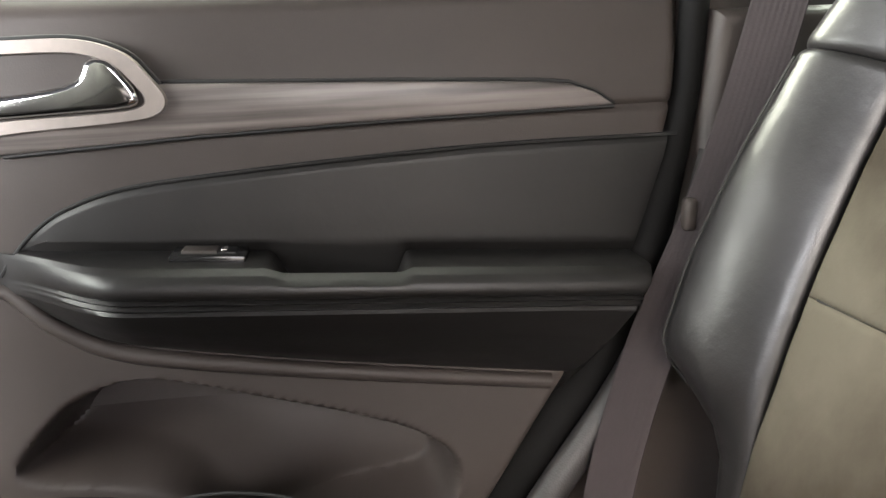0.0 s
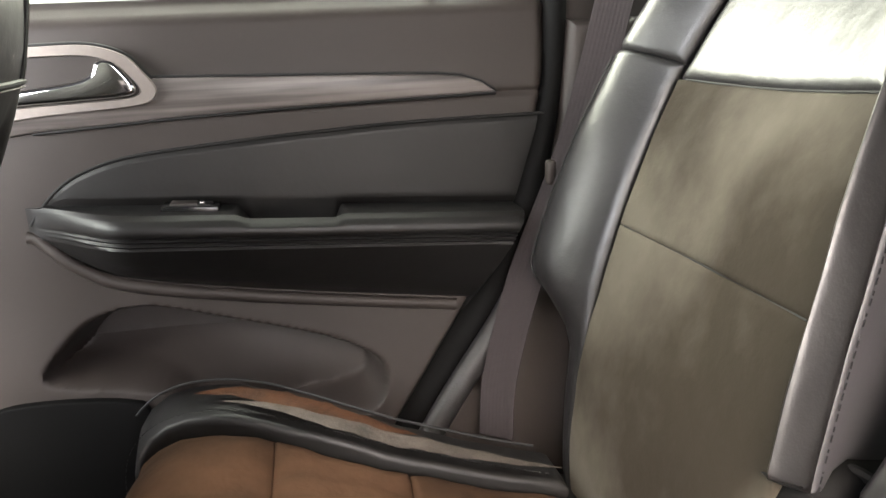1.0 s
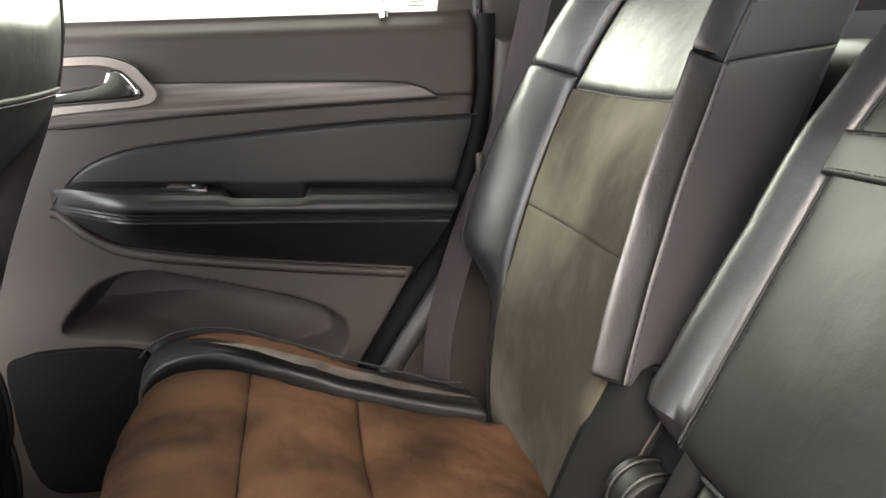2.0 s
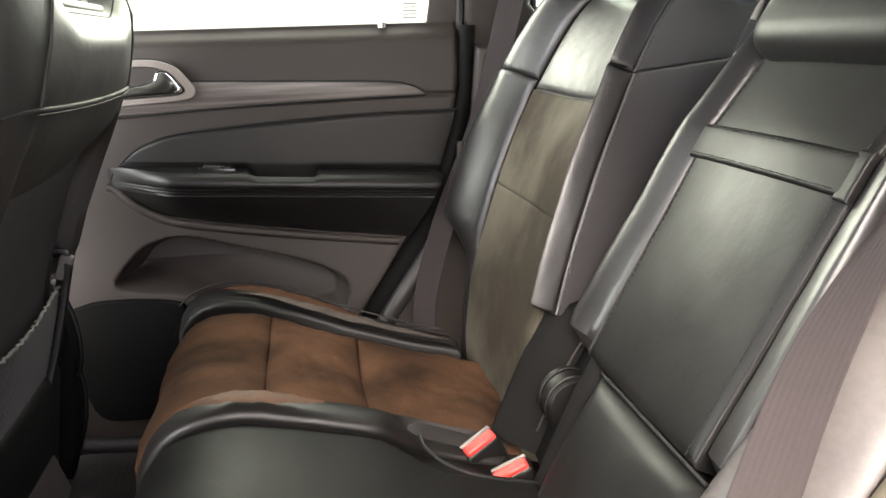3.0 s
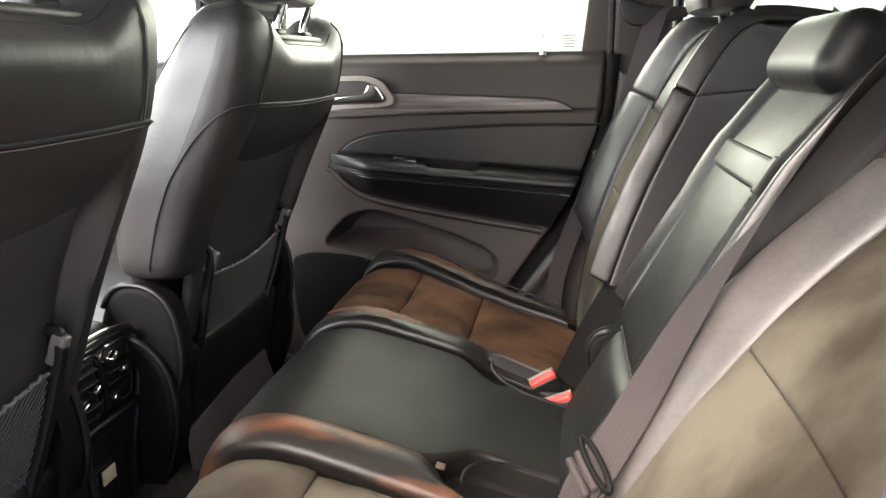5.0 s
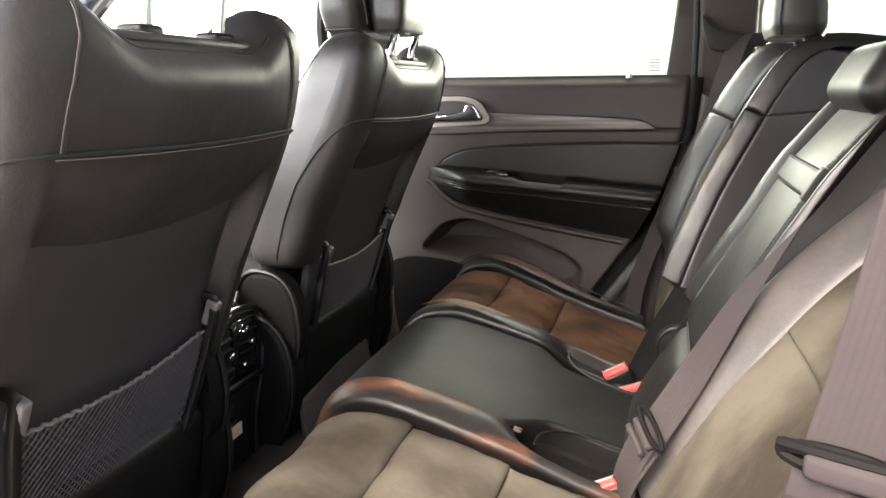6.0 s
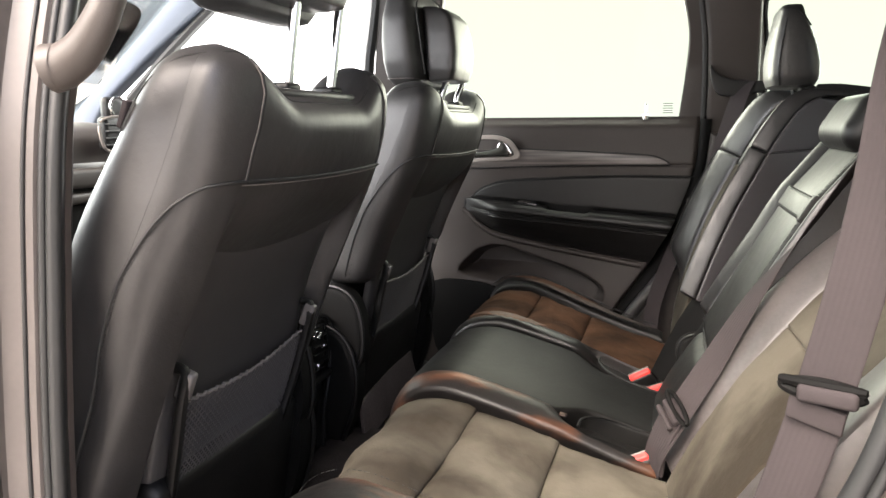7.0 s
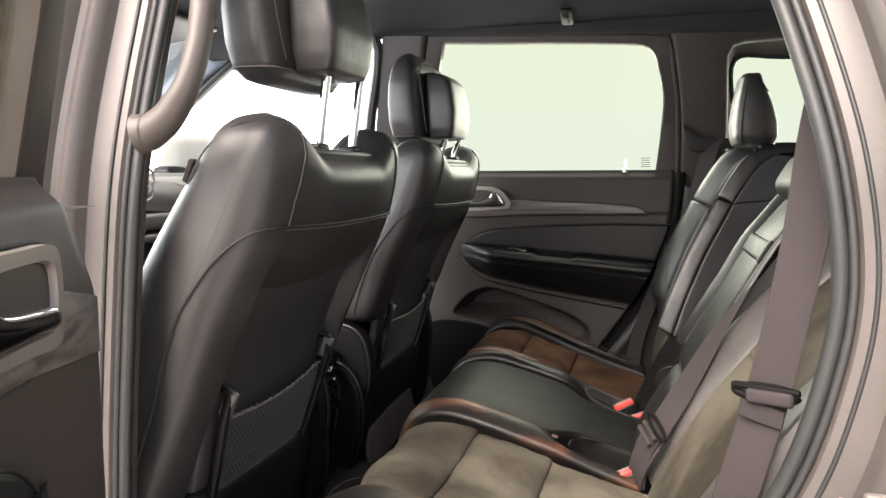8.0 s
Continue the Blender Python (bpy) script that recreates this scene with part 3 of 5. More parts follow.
    xs = [-0.287 + 0.0025 * i for i in range(24)] + [-0.226 + 0.008 * i for i in range(20)] + [-0.064 + 0.003 * i for i in range(48)] + [0.082 + 0.01 * i for i in range(28)]
    part("armrest", sheet(insert_pt, qs, xs), LEATHER_ARM, door, "black leather armrest with triple stitching", angle=60)

    part("insert_groove", tube(smooth_line([W(x, 0.0035, lerp(Z_TOP, x) + 0.001) for x in [-0.285 + 0.0075 * k for k in range(83)]], 1), 0.0017, 6), SEAM, door)
    part("panel_lip", tube(smooth_line([W(x, 0.004 - 0.006 * smoothstep(-0.25, -0.29, x), lerp(Z_BOT, x) - 0.007) for x in [-0.292 + 0.0083 * k for k in range(61)]], 1), 0.0080, 10), PLASTIC_SOFT, door)
    # brushed strip, handle cup, lever
    strip = [(-0.424, 1.066), (-0.33, 1.085), (-0.127, 1.086), (0.063, 1.079), (0.196, 1.073), (0.225, 1.070), (0.250, 1.061), (0.268, 1.0485), (0.06, 1.0455), (-0.107, 1.041), (-0.264, 1.033), (-0.424, 1.014)]
    part("trim_strip", slab(strip, lambda a, b, c: W(a, 0.007 - c, b), 0.02, 0.003), WOOD, door, "brushed grey-brown decorative strip")
    for line in (strip[3:8], strip[1:4], strip[7:11]):
        part("strip_gap", tube([W(a, 0.0035, b + (0.0012 if line[0][1] > 1.06 else -0.0012)) for a, b in line], 0.0018, 6), SEAM, door)
    outer = smooth_line([(-0.29, 1.124), (-0.24, 1.125), (-0.19, 1.124), (-0.155, 1.112), (-0.137, 1.092), (-0.126, 1.074), (-0.134, 1.061), (-0.165, 1.056), (-0.24, 1.052), (-0.29, 1.048), (-0.308, 1.055), (-0.313, 1.085), (-0.308, 1.115)], 5, True)
    inner = smooth_line([(-0.28, 1.112), (-0.24, 1.1135), (-0.195, 1.1125), (-0.168, 1.104), (-0.153, 1.089), (-0.144, 1.075), (-0.149, 1.068), (-0.17, 1.065), (-0.24, 1.063), (-0.28, 1.062), (-0.295, 1.068), (-0.299, 1.085), (-0.296, 1.105)], 5, True)
    hs = part("handle_surround", hoop(outer, inner, lambda a, b, c: W(a, 0.014 - c, b), 0.045), SATIN, door, "satin metal handle surround")
    part("surround_gap", tube([W(a, 0.004, b) for a, b in grow_line(outer, 0.0015)], 0.0022, 6), SEAM, door)
    part("handle_cup", slab(inner, lambda a, b, c: W(a, 0.0085 - c, b), 0.02, 0), PLASTIC_SOFT, hs, "dark handle recess")
    lever = smooth_line([(-0.296, 1.077), (-0.26, 1.081), (-0.215, 1.086), (-0.193, 1.093), (-0.184, 1.107), (-0.168, 1.107), (-0.156, 1.094), (-0.147, 1.077), (-0.155, 1.068), (-0.20, 1.0655), (-0.26, 1.0635), (-0.296, 1.063)], 4, True)
    part("door_handle", slab(lever, lambda a, b, c: W(a, 0.0175 - c, b), 0.014, 0.0056, 6), CHROME, door, "polished chrome pull lever")

    # window switch
    def sw(x0, x1, y0, y1, dz, name, mat, parent, bev=0.0016, seg=2):
        xm, dm = (x0 + x1) / 2, (y0 + y1) / 2
        shape = rbox((x1 - x0, y1 - y0, 0.008), (0, 0, 0), bev, seg=seg)
        pts = [W(xm + p.x, dm + p.y, arm_z(xm + p.x) + 0.004 + dz + p.z) for p in shape[0]]
        return part(name, (pts, shape[1]), mat, parent)

    bez = sw(-0.135, -0.072, 0.006, 0.042, 0.0, "window_switch", PLASTIC_GLOSS, door)
    sw(-0.126, -0.096, 0.014, 0.034, 0.003, "rocker", PLASTIC_SOFT, bez)
    sw(-0.096, -0.080, 0.014, 0.034, 0.002, "switch_well", PLASTIC_BLACK, bez)
    sw(-0.093, -0.088, 0.020, 0.030, 0.0035, "switch_mark", CHROME, bez, 0.0004, 1)

    # speaker, lock pin, reflector dot
    sp = smooth_line([(-0.385, 0.68), (-0.36, 0.71), (-0.30, 0.715), (-0.21, 0.705), (-0.185, 0.68), (-0.19, 0.56), (-0.23, 0.495), (-0.30, 0.48), (-0.37, 0.51)], 5, True)
    part("speaker_grille", slab(sp, lambda a, b, c: W(a, 0.0215 - c, b), 0.02, 0.003, 3), MATTE_BLACK, door, "dark recessed speaker grille")
    part("lock_pin", tube([W(0.2, -0.035, 1.165), W(0.2, -0.035, 1.175), W(0.2, -0.035, 1.180), W(0.2, -0.035, 1.202), W(0.2, -0.035, 1.206)], [0.009, 0.009, 0.003, 0.003, 0.002], 10), CHROME, door, "small chrome lock pin")

    # window frame and glass
    def tilt(a, b, c):
        return W(a, -0.045 + 0.24 * max(b - 1.165, 0) - c, b)

    part("window_frame", hoop(DOOR_RIM, DOOR_HOLE, tilt, 0.03), PLASTIC_SOFT, door, "dark grey window surround")
    loop = [tilt(a, b, -0.004) for a, b in smooth_line(DOOR_OUT[:10], 4)]
    part("door_seal", tube(loop, 0.008, 8), RUBBER_BLACK, door, "black rubber door seal")
    gl = part("pane", slab(DOOR_HOLE, lambda a, b, c: tilt(a, b, 0.018 + c), 0.004, 0), GLASS, door, "clear side window")
    gl.visible_shadow = False
    marks = [rbox((0.026, 0.0004, 0.0016), (0, 0, 0), 0.0002, seg=1) for k in range(5)]
    pts = merged(*[([tilt(0.255 + p.x * (1 - 0.12 * (k % 2)), 1.182 + 0.006 * k + p.z, 0.017 + p.y) for p in m[0]], m[1]) for k, m in enumerate(marks)])
    part("glass_mark", pts, HOOK_GREY, gl, "faint printed lines on the glass")
    # outer skin behind the trim
    part("door_skin", slab([(-0.46, 0.38), (-0.46, 1.13), (0.36, 1.13), (0.36, 1.0), (0.25, 0.78), (0.14, 0.60), (0.06, 0.38)], lambda a, b, c: W(a, -0.085 - c, b), 0.03, 0.01), PAINT, door, "grey painted outer door skin")
    seal = [W(lerp(Z_REAR, z) + 0.004, -0.012, z) for z in (1.165, 1.10, 1.04, 0.95, 0.86, 0.78, 0.70, 0.62, 0.52, 0.42)]
    line = smooth_line([p + (W(0.022, 0, 0) - W(0, 0, 0)) * smoothstep(1.0, 0.80, zz) - (W(0, 0.012, 0) - W(0, 0, 0)) * smoothstep(1.0, 0.80, zz) for p, zz in zip(seal, (1.165, 1.10, 1.04, 0.95, 0.86, 0.78, 0.70, 0.62, 0.52, 0.42))], 3)
    part("edge_seal", tube(line, [0.014 + 0.018 * smoothstep(1.02, 0.78, 1.165 - 0.745 * i / (len(line) - 1)) for i in range(len(line))], 12), MATTE_BLACK, door, "broad black rubber edge seal")
    return door


rear_door((-0.44, 0.70, 0.40), lambda x, d, z: Vector((x, 0.70 - d, z)), "closed rear passenger door with black leather armrest")
# the near door stands wide open, hinged at the middle pillar
HINGE, SWING = Vector((-0.205, -0.905, -0.014)), radians(64)


def open_door(x, d, z):
    a, b = x + 0.44, d + 0.0
    ca, sa = math.cos(SWING), math.sin(SWING)
    return HINGE + Vector((a * ca + b * sa, -a * sa + b * ca, z))


rear_door(tuple(HINGE + Vector((0, 0, 0.4))), open_door, "open rear passenger door with brushed trim and satin handle surround")


# ---- rear bench ----
UP, OUTW = Vector((0.407, 0, 0.914)), Vector((-0.914, 0, 0.407))
FOOT = Vector((0.27, 0, 0.66))


PIVOT, FOLD = Vector((0.30, 0, 0.64)), radians(18)


def back(u, v, h):
    """A point of the upright rear backrest: u sideways, v up along it, h out of its plane."""
    return FOOT + UP * v + OUTW * h + Vector((0, u, 0))


def back_low(u, v, h):
    """The same on the larger backrest, which is reclined further about its hinge."""
    p = FOOT + UP * v + OUTW * h - PIVOT
    c, s = math.cos(FOLD), math.sin(FOLD)
    return PIVOT + Vector((p.x * c + p.z * s, u, -p.x * s + p.z * c))


def y_in(v):
    return lerp([(0, 0.155), (0.15, 0.162), (0.47, 0.187), (0.62, 0.205)], v)


def y_mid(v):
    return lerp([(0, 0.50), (0.42, 0.518), (0.62, 0.475)], v)


def y_out(v):
    return lerp([(0, 0.55), (0.08, 0.575), (0.16, 0.628), (0.25, 0.632), (0.45, 0.605), (0.56, 0.565), (0.62, 0.53)], v)


HEAD = smooth_line([(-0.05, -0.045), (0.0, -0.018), (0.1, 0.012), (0.22, 0.030), (0.33, 0.036), (0.42, 0.033), (0.50, 0.029), (0.565, 0.018), (0.598, -0.002), (0.616, -0.034), (0.630, -0.078), (0.641, -0.125), (0.637, -0.145)], 6)
HEAD_RUN = [0.0]
for p, q in zip(HEAD, HEAD[1:]):
    HEAD_RUN.append(HEAD_RUN[-1] + (q - p).length)


def head_at(run):
    return (float(np.interp(run, HEAD_RUN, [p[0] for p in HEAD])), float(np.interp(run, HEAD_RUN, [p[1] for p in HEAD])))


def run_of(v):
    return float(np.interp(v, [p[0] for p in HEAD[:50]], HEAD_RUN[:50]))


def outboard_back(sg, back, turn, roll, wide, label):
    R0, R1, R2, R3 = run_of(0.0), run_of(0.265), run_of(0.425), HEAD_RUN[-1]
    low_v = 0.165 if sg > 0 else 0.06

    def y_edge(v):
        """The inner edge, which leans outwards towards the top on the upright backrest."""
        return y_in(v) + (lerp([(0.15, 0.0), (0.30, 0.012), (0.47, 0.036), (0.62, 0.042)], v) if sg > 0 else 0.0)

    fw = (-1, 0, 0.3)

    def insert(r0, r1):
        def fn(s, t):
            v, h = head_at(r0 + (r1 - r0) * t)
            a, b = y_edge(v) + roll(v), y_mid(v) + wide(v)
            return back(sg * (a + (b - a) * s), v, h - 0.012 * math.sin(math.pi * s))
        return fn

    def outer(r0, r1):
        def fn(s, t):
            v, h = head_at(r0 + (r1 - r0) * t)
            a, b = y_mid(v) + wide(v), y_out(v) + 0.3 * wide(v) + (0.030 if sg < 0 else 0.0)
            return back(sg * (a + (b - a) * math.sin(s * math.pi / 2) ** 0.9), v, h + (0.046 if sg > 0 else 0.012) * math.sin(math.pi * min(s * 1.25, 1) ** 0.9 * 0.82) * smoothstep(0.11, 0.185, v) - 0.040 * smoothstep(0.178, 0.128, v) * smoothstep(0.15, 0.7, s) - 0.085 * smoothstep(0.62, 1.0, s))
        return fn

    def inner(r0, r1):
        def fn(s, t):
            v, h = head_at(r0 + (r1 - r0) * t)
            a, b = y_edge(v) + roll(v), y_edge(v)
            return back(sg * (a + (b - a) * math.sin(s * math.pi / 2)), v, h + (0.021 if sg > 0 else 0.034) * math.sin(math.pi * 0.75 * s) - 0.03 * smoothstep(0.5, 1.0, s))
        return fn

    def flank(v0, v1):
        def fn(s, t):
            v = v0 + (v1 - v0) * t + s * (0.080 * t if v1 < 0.5 else 0.080 - 0.046 * t)
            _, h = head_at(run_of(min(v, 0.60)))
            h0, h1 = h - 0.016, lerp([(0, -0.11), (0.3, -0.112), (0.47, -0.125), (0.60, -0.145), (0.64, -0.150)], v)
            return back(sg * (y_edge(v) - 0.004 * math.sin(math.pi * s) + 0.002 + 0.055 * s), v, h0 + (h1 - h0) * s)
        return fn

    core = []
    for v in (-0.03, 0.0, 0.15, 0.3, 0.45, 0.55, 0.59, 0.606):
        _, h = head_at(run_of(v))
        a, b, f, k = y_edge(v) + 0.062, y_out(v) - 0.012, h - 0.028, lerp([(0, -0.12), (0.3, -0.120), (0.55, -0.140), (0.62, -0.150)], v)
        f = max(f, k + 0.006)
        core.append([back(sg * y, v, hh) for y, hh in ((a, f), (a, k), ((a + b) / 2, k), (b, k), (b, f - 0.03 if f - 0.03 > k else k + 0.003), (y_mid(v), f))])
    # the near bolsters take the leather with doorway light in its colour
    skin = LEATHER_REAR if sg > 0 else LEATHER_LIT
    ob = part("backrest", loft(core), LEATHER, bench, label, smooth=False)
    part("lower_insert", pad(insert(R0 - 0.05, R1), 0.25, 0.30, 14, 18, 0.007, 0.004, 0.03, 0.006, 0.0025, 1.0, out=fw), SUEDE, ob, "brown suede seat insert with soft creases")
    part("upper_insert", pad(insert(R1, R2), 0.23, 0.16, 14, 12, 0.007, 0.004, 0.03, 0.005, 0.002, 2.0, out=fw), SUEDE, ob, "brown suede upper insert")
    for r in (R1, R2):
        part("cross_seam", tube([insert(r, r + 0.01)(0.03 + 0.94 * k / 20, 0) - Vector(fw) * 0.0035 for k in range(21)], 0.0014, 5), SEAM, ob)
    part("head_panel", pad(insert(R2, R3), 0.20, 0.24, 14, 16, 0.010, 0.007, 0.02, 0.003, 0.001, 3.0, out=fw), LEATHER_REAR, ob)
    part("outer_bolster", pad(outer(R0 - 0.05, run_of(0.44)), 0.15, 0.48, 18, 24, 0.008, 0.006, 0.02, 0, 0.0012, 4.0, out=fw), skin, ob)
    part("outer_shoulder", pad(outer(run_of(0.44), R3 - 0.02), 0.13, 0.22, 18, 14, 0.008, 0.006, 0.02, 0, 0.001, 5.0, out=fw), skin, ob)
    if sg > 0:
        line = [outer(R0 - 0.03, run_of(0.43))(0.50, k / 30) + Vector((-0.0022, 0, 0.0012)) for k in range(31)]
        part("bolster_seam", tube(line, 0.0011, 5), SEAM, ob)
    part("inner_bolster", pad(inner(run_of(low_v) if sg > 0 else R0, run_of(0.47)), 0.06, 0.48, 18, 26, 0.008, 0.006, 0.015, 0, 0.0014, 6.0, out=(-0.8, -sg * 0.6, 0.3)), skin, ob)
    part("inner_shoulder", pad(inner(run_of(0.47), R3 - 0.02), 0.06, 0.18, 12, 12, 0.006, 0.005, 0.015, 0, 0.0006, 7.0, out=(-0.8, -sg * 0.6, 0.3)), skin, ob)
    part("side_panel", pad(flank(low_v, 0.47), 0.13, 0.42, 10, 16, 0.006, 0.004, 0.01, 0, 0.0012, 8.0, out=(0, -sg, 0)), VINYL, ob)
    part("side_shoulder", pad(flank(0.47, 0.600), 0.10, 0.15, 10, 12, 0.006, 0.004, 0.01, 0, 0.0006, 9.0, out=(0, -sg, 0)), VINYL, ob)
    part("side_stitching", stitches([flank(low_v, 0.612)(0.02, t / 30) + Vector((0, -sg * 0.0015, 0)) for t in range(31)], 0.0005), SEAM, ob)
    # headrest: a rounded wedge on two hidden posts
    hx, hz = back(sg * 0.375, 0.680, 0.050).x, back(sg * 0.375, 0.680, 0.050).z - 0.080
    fin = [(0.0, -0.036, 0.022, 0.074), (0.004, -0.046, 0.034, 0.084), (0.020, -0.052, 0.042, 0.091), (0.050, -0.054, 0.041, 0.093), (0.085, -0.051, 0.032, 0.091), (0.115, -0.046, 0.019, 0.087), (0.138, -0.041, 0.009, 0.082), (0.152, -0.039, 0.005, 0.076), (0.158, -0.034, 0.002, 0.068)]
    table = [[(r[0], r[k]) for r in fin] for k in (1, 2, 3)]
    rings = []
    for i in range(29):
        z = 0.158 * (0.5 - 0.5 * math.cos(math.pi * i / 28))
        xf, xr, w = (lerp(q, z) for q in table)
        rings.append([Vector((hx + (xf + xr) / 2 + (xr - xf) / 2 * math.copysign(abs(math.sin(q)) ** 0.55, math.sin(q)), sg * 0.375 + w * math.copysign(abs(math.cos(q)) ** 0.42, math.cos(q)), hz + z)) for q in (2 * math.pi * k / 56 for k in range(56))])
    hr = part("headrest", loft(rings), LEATHER, ob, "black leather headrest, wedge-shaped from the side")
    for side_y in (-1, 1):
        part("headrest_seam", tube(smooth_line([Vector((hx + x, sg * 0.375 + side_y * y, hz + z)) for x, y, z in ((-0.034, 0.0825, 0.004), (-0.038, 0.090, 0.03), (-0.036, 0.0905, 0.07), (-0.031, 0.0865, 0.11), (-0.022, 0.076, 0.148), (0.0, 0.081, 0.136), (0.014, 0.0865, 0.115))], 5), 0.0015, 5), SEAM, hr)
    for dy in (-0.05, 0.05):
        part("post", tube([back(sg * 0.375 + dy, 0.58, -0.010), back(sg * 0.375 + dy, 0.66, 0.035)], 0.006, 10), PLASTIC_BLACK, ob)
    part("post_collar", rbox((0.05, 0.14, 0.012), tuple(back(sg * 0.375, 0.616, -0.006)), 0.004, (0, 24 + turn, 0)), PLASTIC_BLACK, ob)
    return ob


bench = thing("rear_bench", (0.05, -0.035, 0.50), "black leather rear bench with brown suede outer inserts", "car seat")
outboard_back(1, back, 0, lambda v: 0.024, lambda v: 0.0, "black leather rear backrest with brown suede insert")
outboard_back(-1, back_low, 18, lambda v: 0.078 + 0.034 * smoothstep(0.42, 0.08, v), lambda v: 0.045 * smoothstep(0.46, 0.30, v), "black leather rear backrest with worn pale suede insert")


def hc(v):
    return lerp([(0, 0.0), (0.16, -0.008), (0.43, -0.030), (0.53, -0.055), (0.66, -0.09)], v)


def panel_u(s_):
    """Across the centre panel, whose middle lies a little towards the driver's side."""
    return -0.143 + 0.235 * s_


arm = part("centre_backrest", loft([[back(y, v, h) for y, h in ((-0.20, hc(v) - 0.045), (-0.20, -0.13), (0.125, -0.13), (0.125, hc(v) - 0.045))] for v in (0.0, 0.15, 0.3, 0.45, 0.56)]), LEATHER, bench, "black leather folding centre backrest", smooth=False)
part("main_panel", pad(lambda s, t: back(panel_u(s), 0.150 + 0.410 * t, hc(0.150 + 0.410 * t)), 0.235, 0.41, 18, 24, 0.016, 0.007, 0.03, 0.010, 0.0012, 1.0, out=(-1, 0, 0.3)), LEATHER_SOFT, arm)


def centre_roll(sg, u0, wide, crest, fall, v0):
    """The rolled edge beside the centre panel, with a rounded lower end."""
    def fn(s, t):
        v = v0 + (0.565 - v0) * t
        k = lerp([(0, 1.22), (0.5, 0.95), (1, 0.70)], t) * (1 - 0.6 * (1 - smoothstep(0.0, 0.10, t)) ** 2)
        a = s * math.pi * 0.5
        return back(u0 + sg * wide * k * math.sin(a) ** 0.9, v, hc(v) - 0.004 + crest * math.sin(math.pi * min(s * 1.15, 1.0)) - fall * smoothstep(0.46, 1.0, s) ** 1.3 - 0.03 * (1 - smoothstep(0.0, 0.08, t)) ** 2)
    return fn


for sg, u0, wide, crest, fall in ((1, 0.092, 0.058, 0.017, 0.062), (-1, -0.143, 0.038, 0.006, 0.062)):
    part("side_bolster", pad(centre_roll(sg, u0, wide, crest, fall, 0.145), 0.03 + wide, 0.42, 20, 26, 0.008, 0.006, 0.02, 0, 0.0014, 3.0 + sg, out=(-1, sg * 0.3, 0.3)), LEATHER_REAR, arm)
    edge = [back(u0 - sg * 0.001, 0.155 + 0.38 * t / 40, hc(0.155 + 0.38 * t / 40) - 0.003) for t in range(41)]
    part("panel_seam", tube(edge, 0.0016, 6), SEAM, arm)
    part("stitching", stitches([p + OUTW * 0.0045 - Vector((0, sg * 0.010, 0)) for p in edge], 0.0005), SEAM, arm)
strap = part("pull_strap", pad(lambda s, t: back(panel_u(-0.015 + 1.03 * s), 0.398 + 0.038 * t, hc(0.398 + 0.038 * t) + 0.0045 + 0.034 * s * (1 - s)), 0.242, 0.038, 14, 6, 0.004, 0.003, 0.008, 0.0008, 0.0006, out=(-1, 0, 0.3)), LEATHER_SOFT, arm, "leather pull strap with stitched edges")
part("strap_tab", pad(lambda s, t: back(-0.147 + 0.016 * s, 0.395 + 0.044 * t, hc(0.395 + 0.044 * t) + 0.0058), 0.016, 0.044, 4, 6, 0.003, 0.002, 0.006, out=(-1, 0, 0.3)), LEATHER_SOFT, strap)
for v in (0.4025, 0.4315):
    part("strap_stitching", stitches([back(panel_u(0.06 + 0.92 * k / 20), v, hc(v) + 0.0058 + 0.034 * (0.06 + 0.92 * k / 20) * (0.94 - 0.92 * k / 20)) for k in range(21)], 0.0005), SEAM, arm)
part("headrest", rbox((0.085, 0.235, 0.092), tuple(back(-0.022, 0.560, -0.060)), 0.030, (0, 28, 0), 0.94, 6), LEATHER_SOFT, arm, "low black leather centre headrest")
part("lower_block", pad(lambda s, t: back(-0.172 + 0.222 * s, -0.02 + 0.168 * t, 0.006 - 0.012 * t * t), 0.232, 0.18, 16, 14, 0.026, 0.018, 0.08, 0.008, 0.001, 5.0, out=(-1, 0, 0.3)), LEATHER_SOFT, arm, "black leather base below the folding backrest")
part("block_seam", tube([back(-0.165 + 0.215 * k / 20, 0.1475, -0.012) for k in range(21)], 0.0018, 6), SEAM, arm)
# hinge between the centre and the outer backrest: a trough with a round cap and its raised rings
hinge = part("hinge_cover", loft([[back(y, v, h) for y, h in ((0.060, -0.10), (0.060, hh - 0.012), (0.068, hh), (0.078, hh + 0.002), (0.090, hh - 0.020), (0.150, hh - 0.026), (0.166, hh + 0.012), (0.184, hh + 0.026), (0.202, hh + 0.020), (0.210, -0.10))] for v, hh in ((-0.01, -0.010), (0.05, -0.008), (0.11, -0.008), (0.160, -0.012), (0.182, -0.026), (0.190, -0.046))]), MATTE_BLACK, arm, "black plastic hinge cover", angle=50)
part("hinge_cap", tube([back(y, 0.085, -0.030) for y in (0.100, 0.105, 0.138, 0.144)], [0.030, 0.034, 0.034, 0.028], 28), PLASTIC_BLACK, hinge)
for y, r in ((0.106, 0.0345), (0.128, 0.0350)):
    part("hinge_ring", tube([back(y, 0.085 + r * math.sin(a), -0.030 + r * math.cos(a)) for a in (2 * math.pi * k / 32 for k in range(33))], 0.0022, 6), PLASTIC_BLACK, hinge)
part("cover_edge", tube(smooth_line([back(0.152, 0.02, -0.026), back(0.150, 0.09, -0.024), back(0.146, 0.150, -0.028), back(0.142, 0.178, -0.034)], 5), 0.0016, 6), PLASTIC_SOFT, hinge)
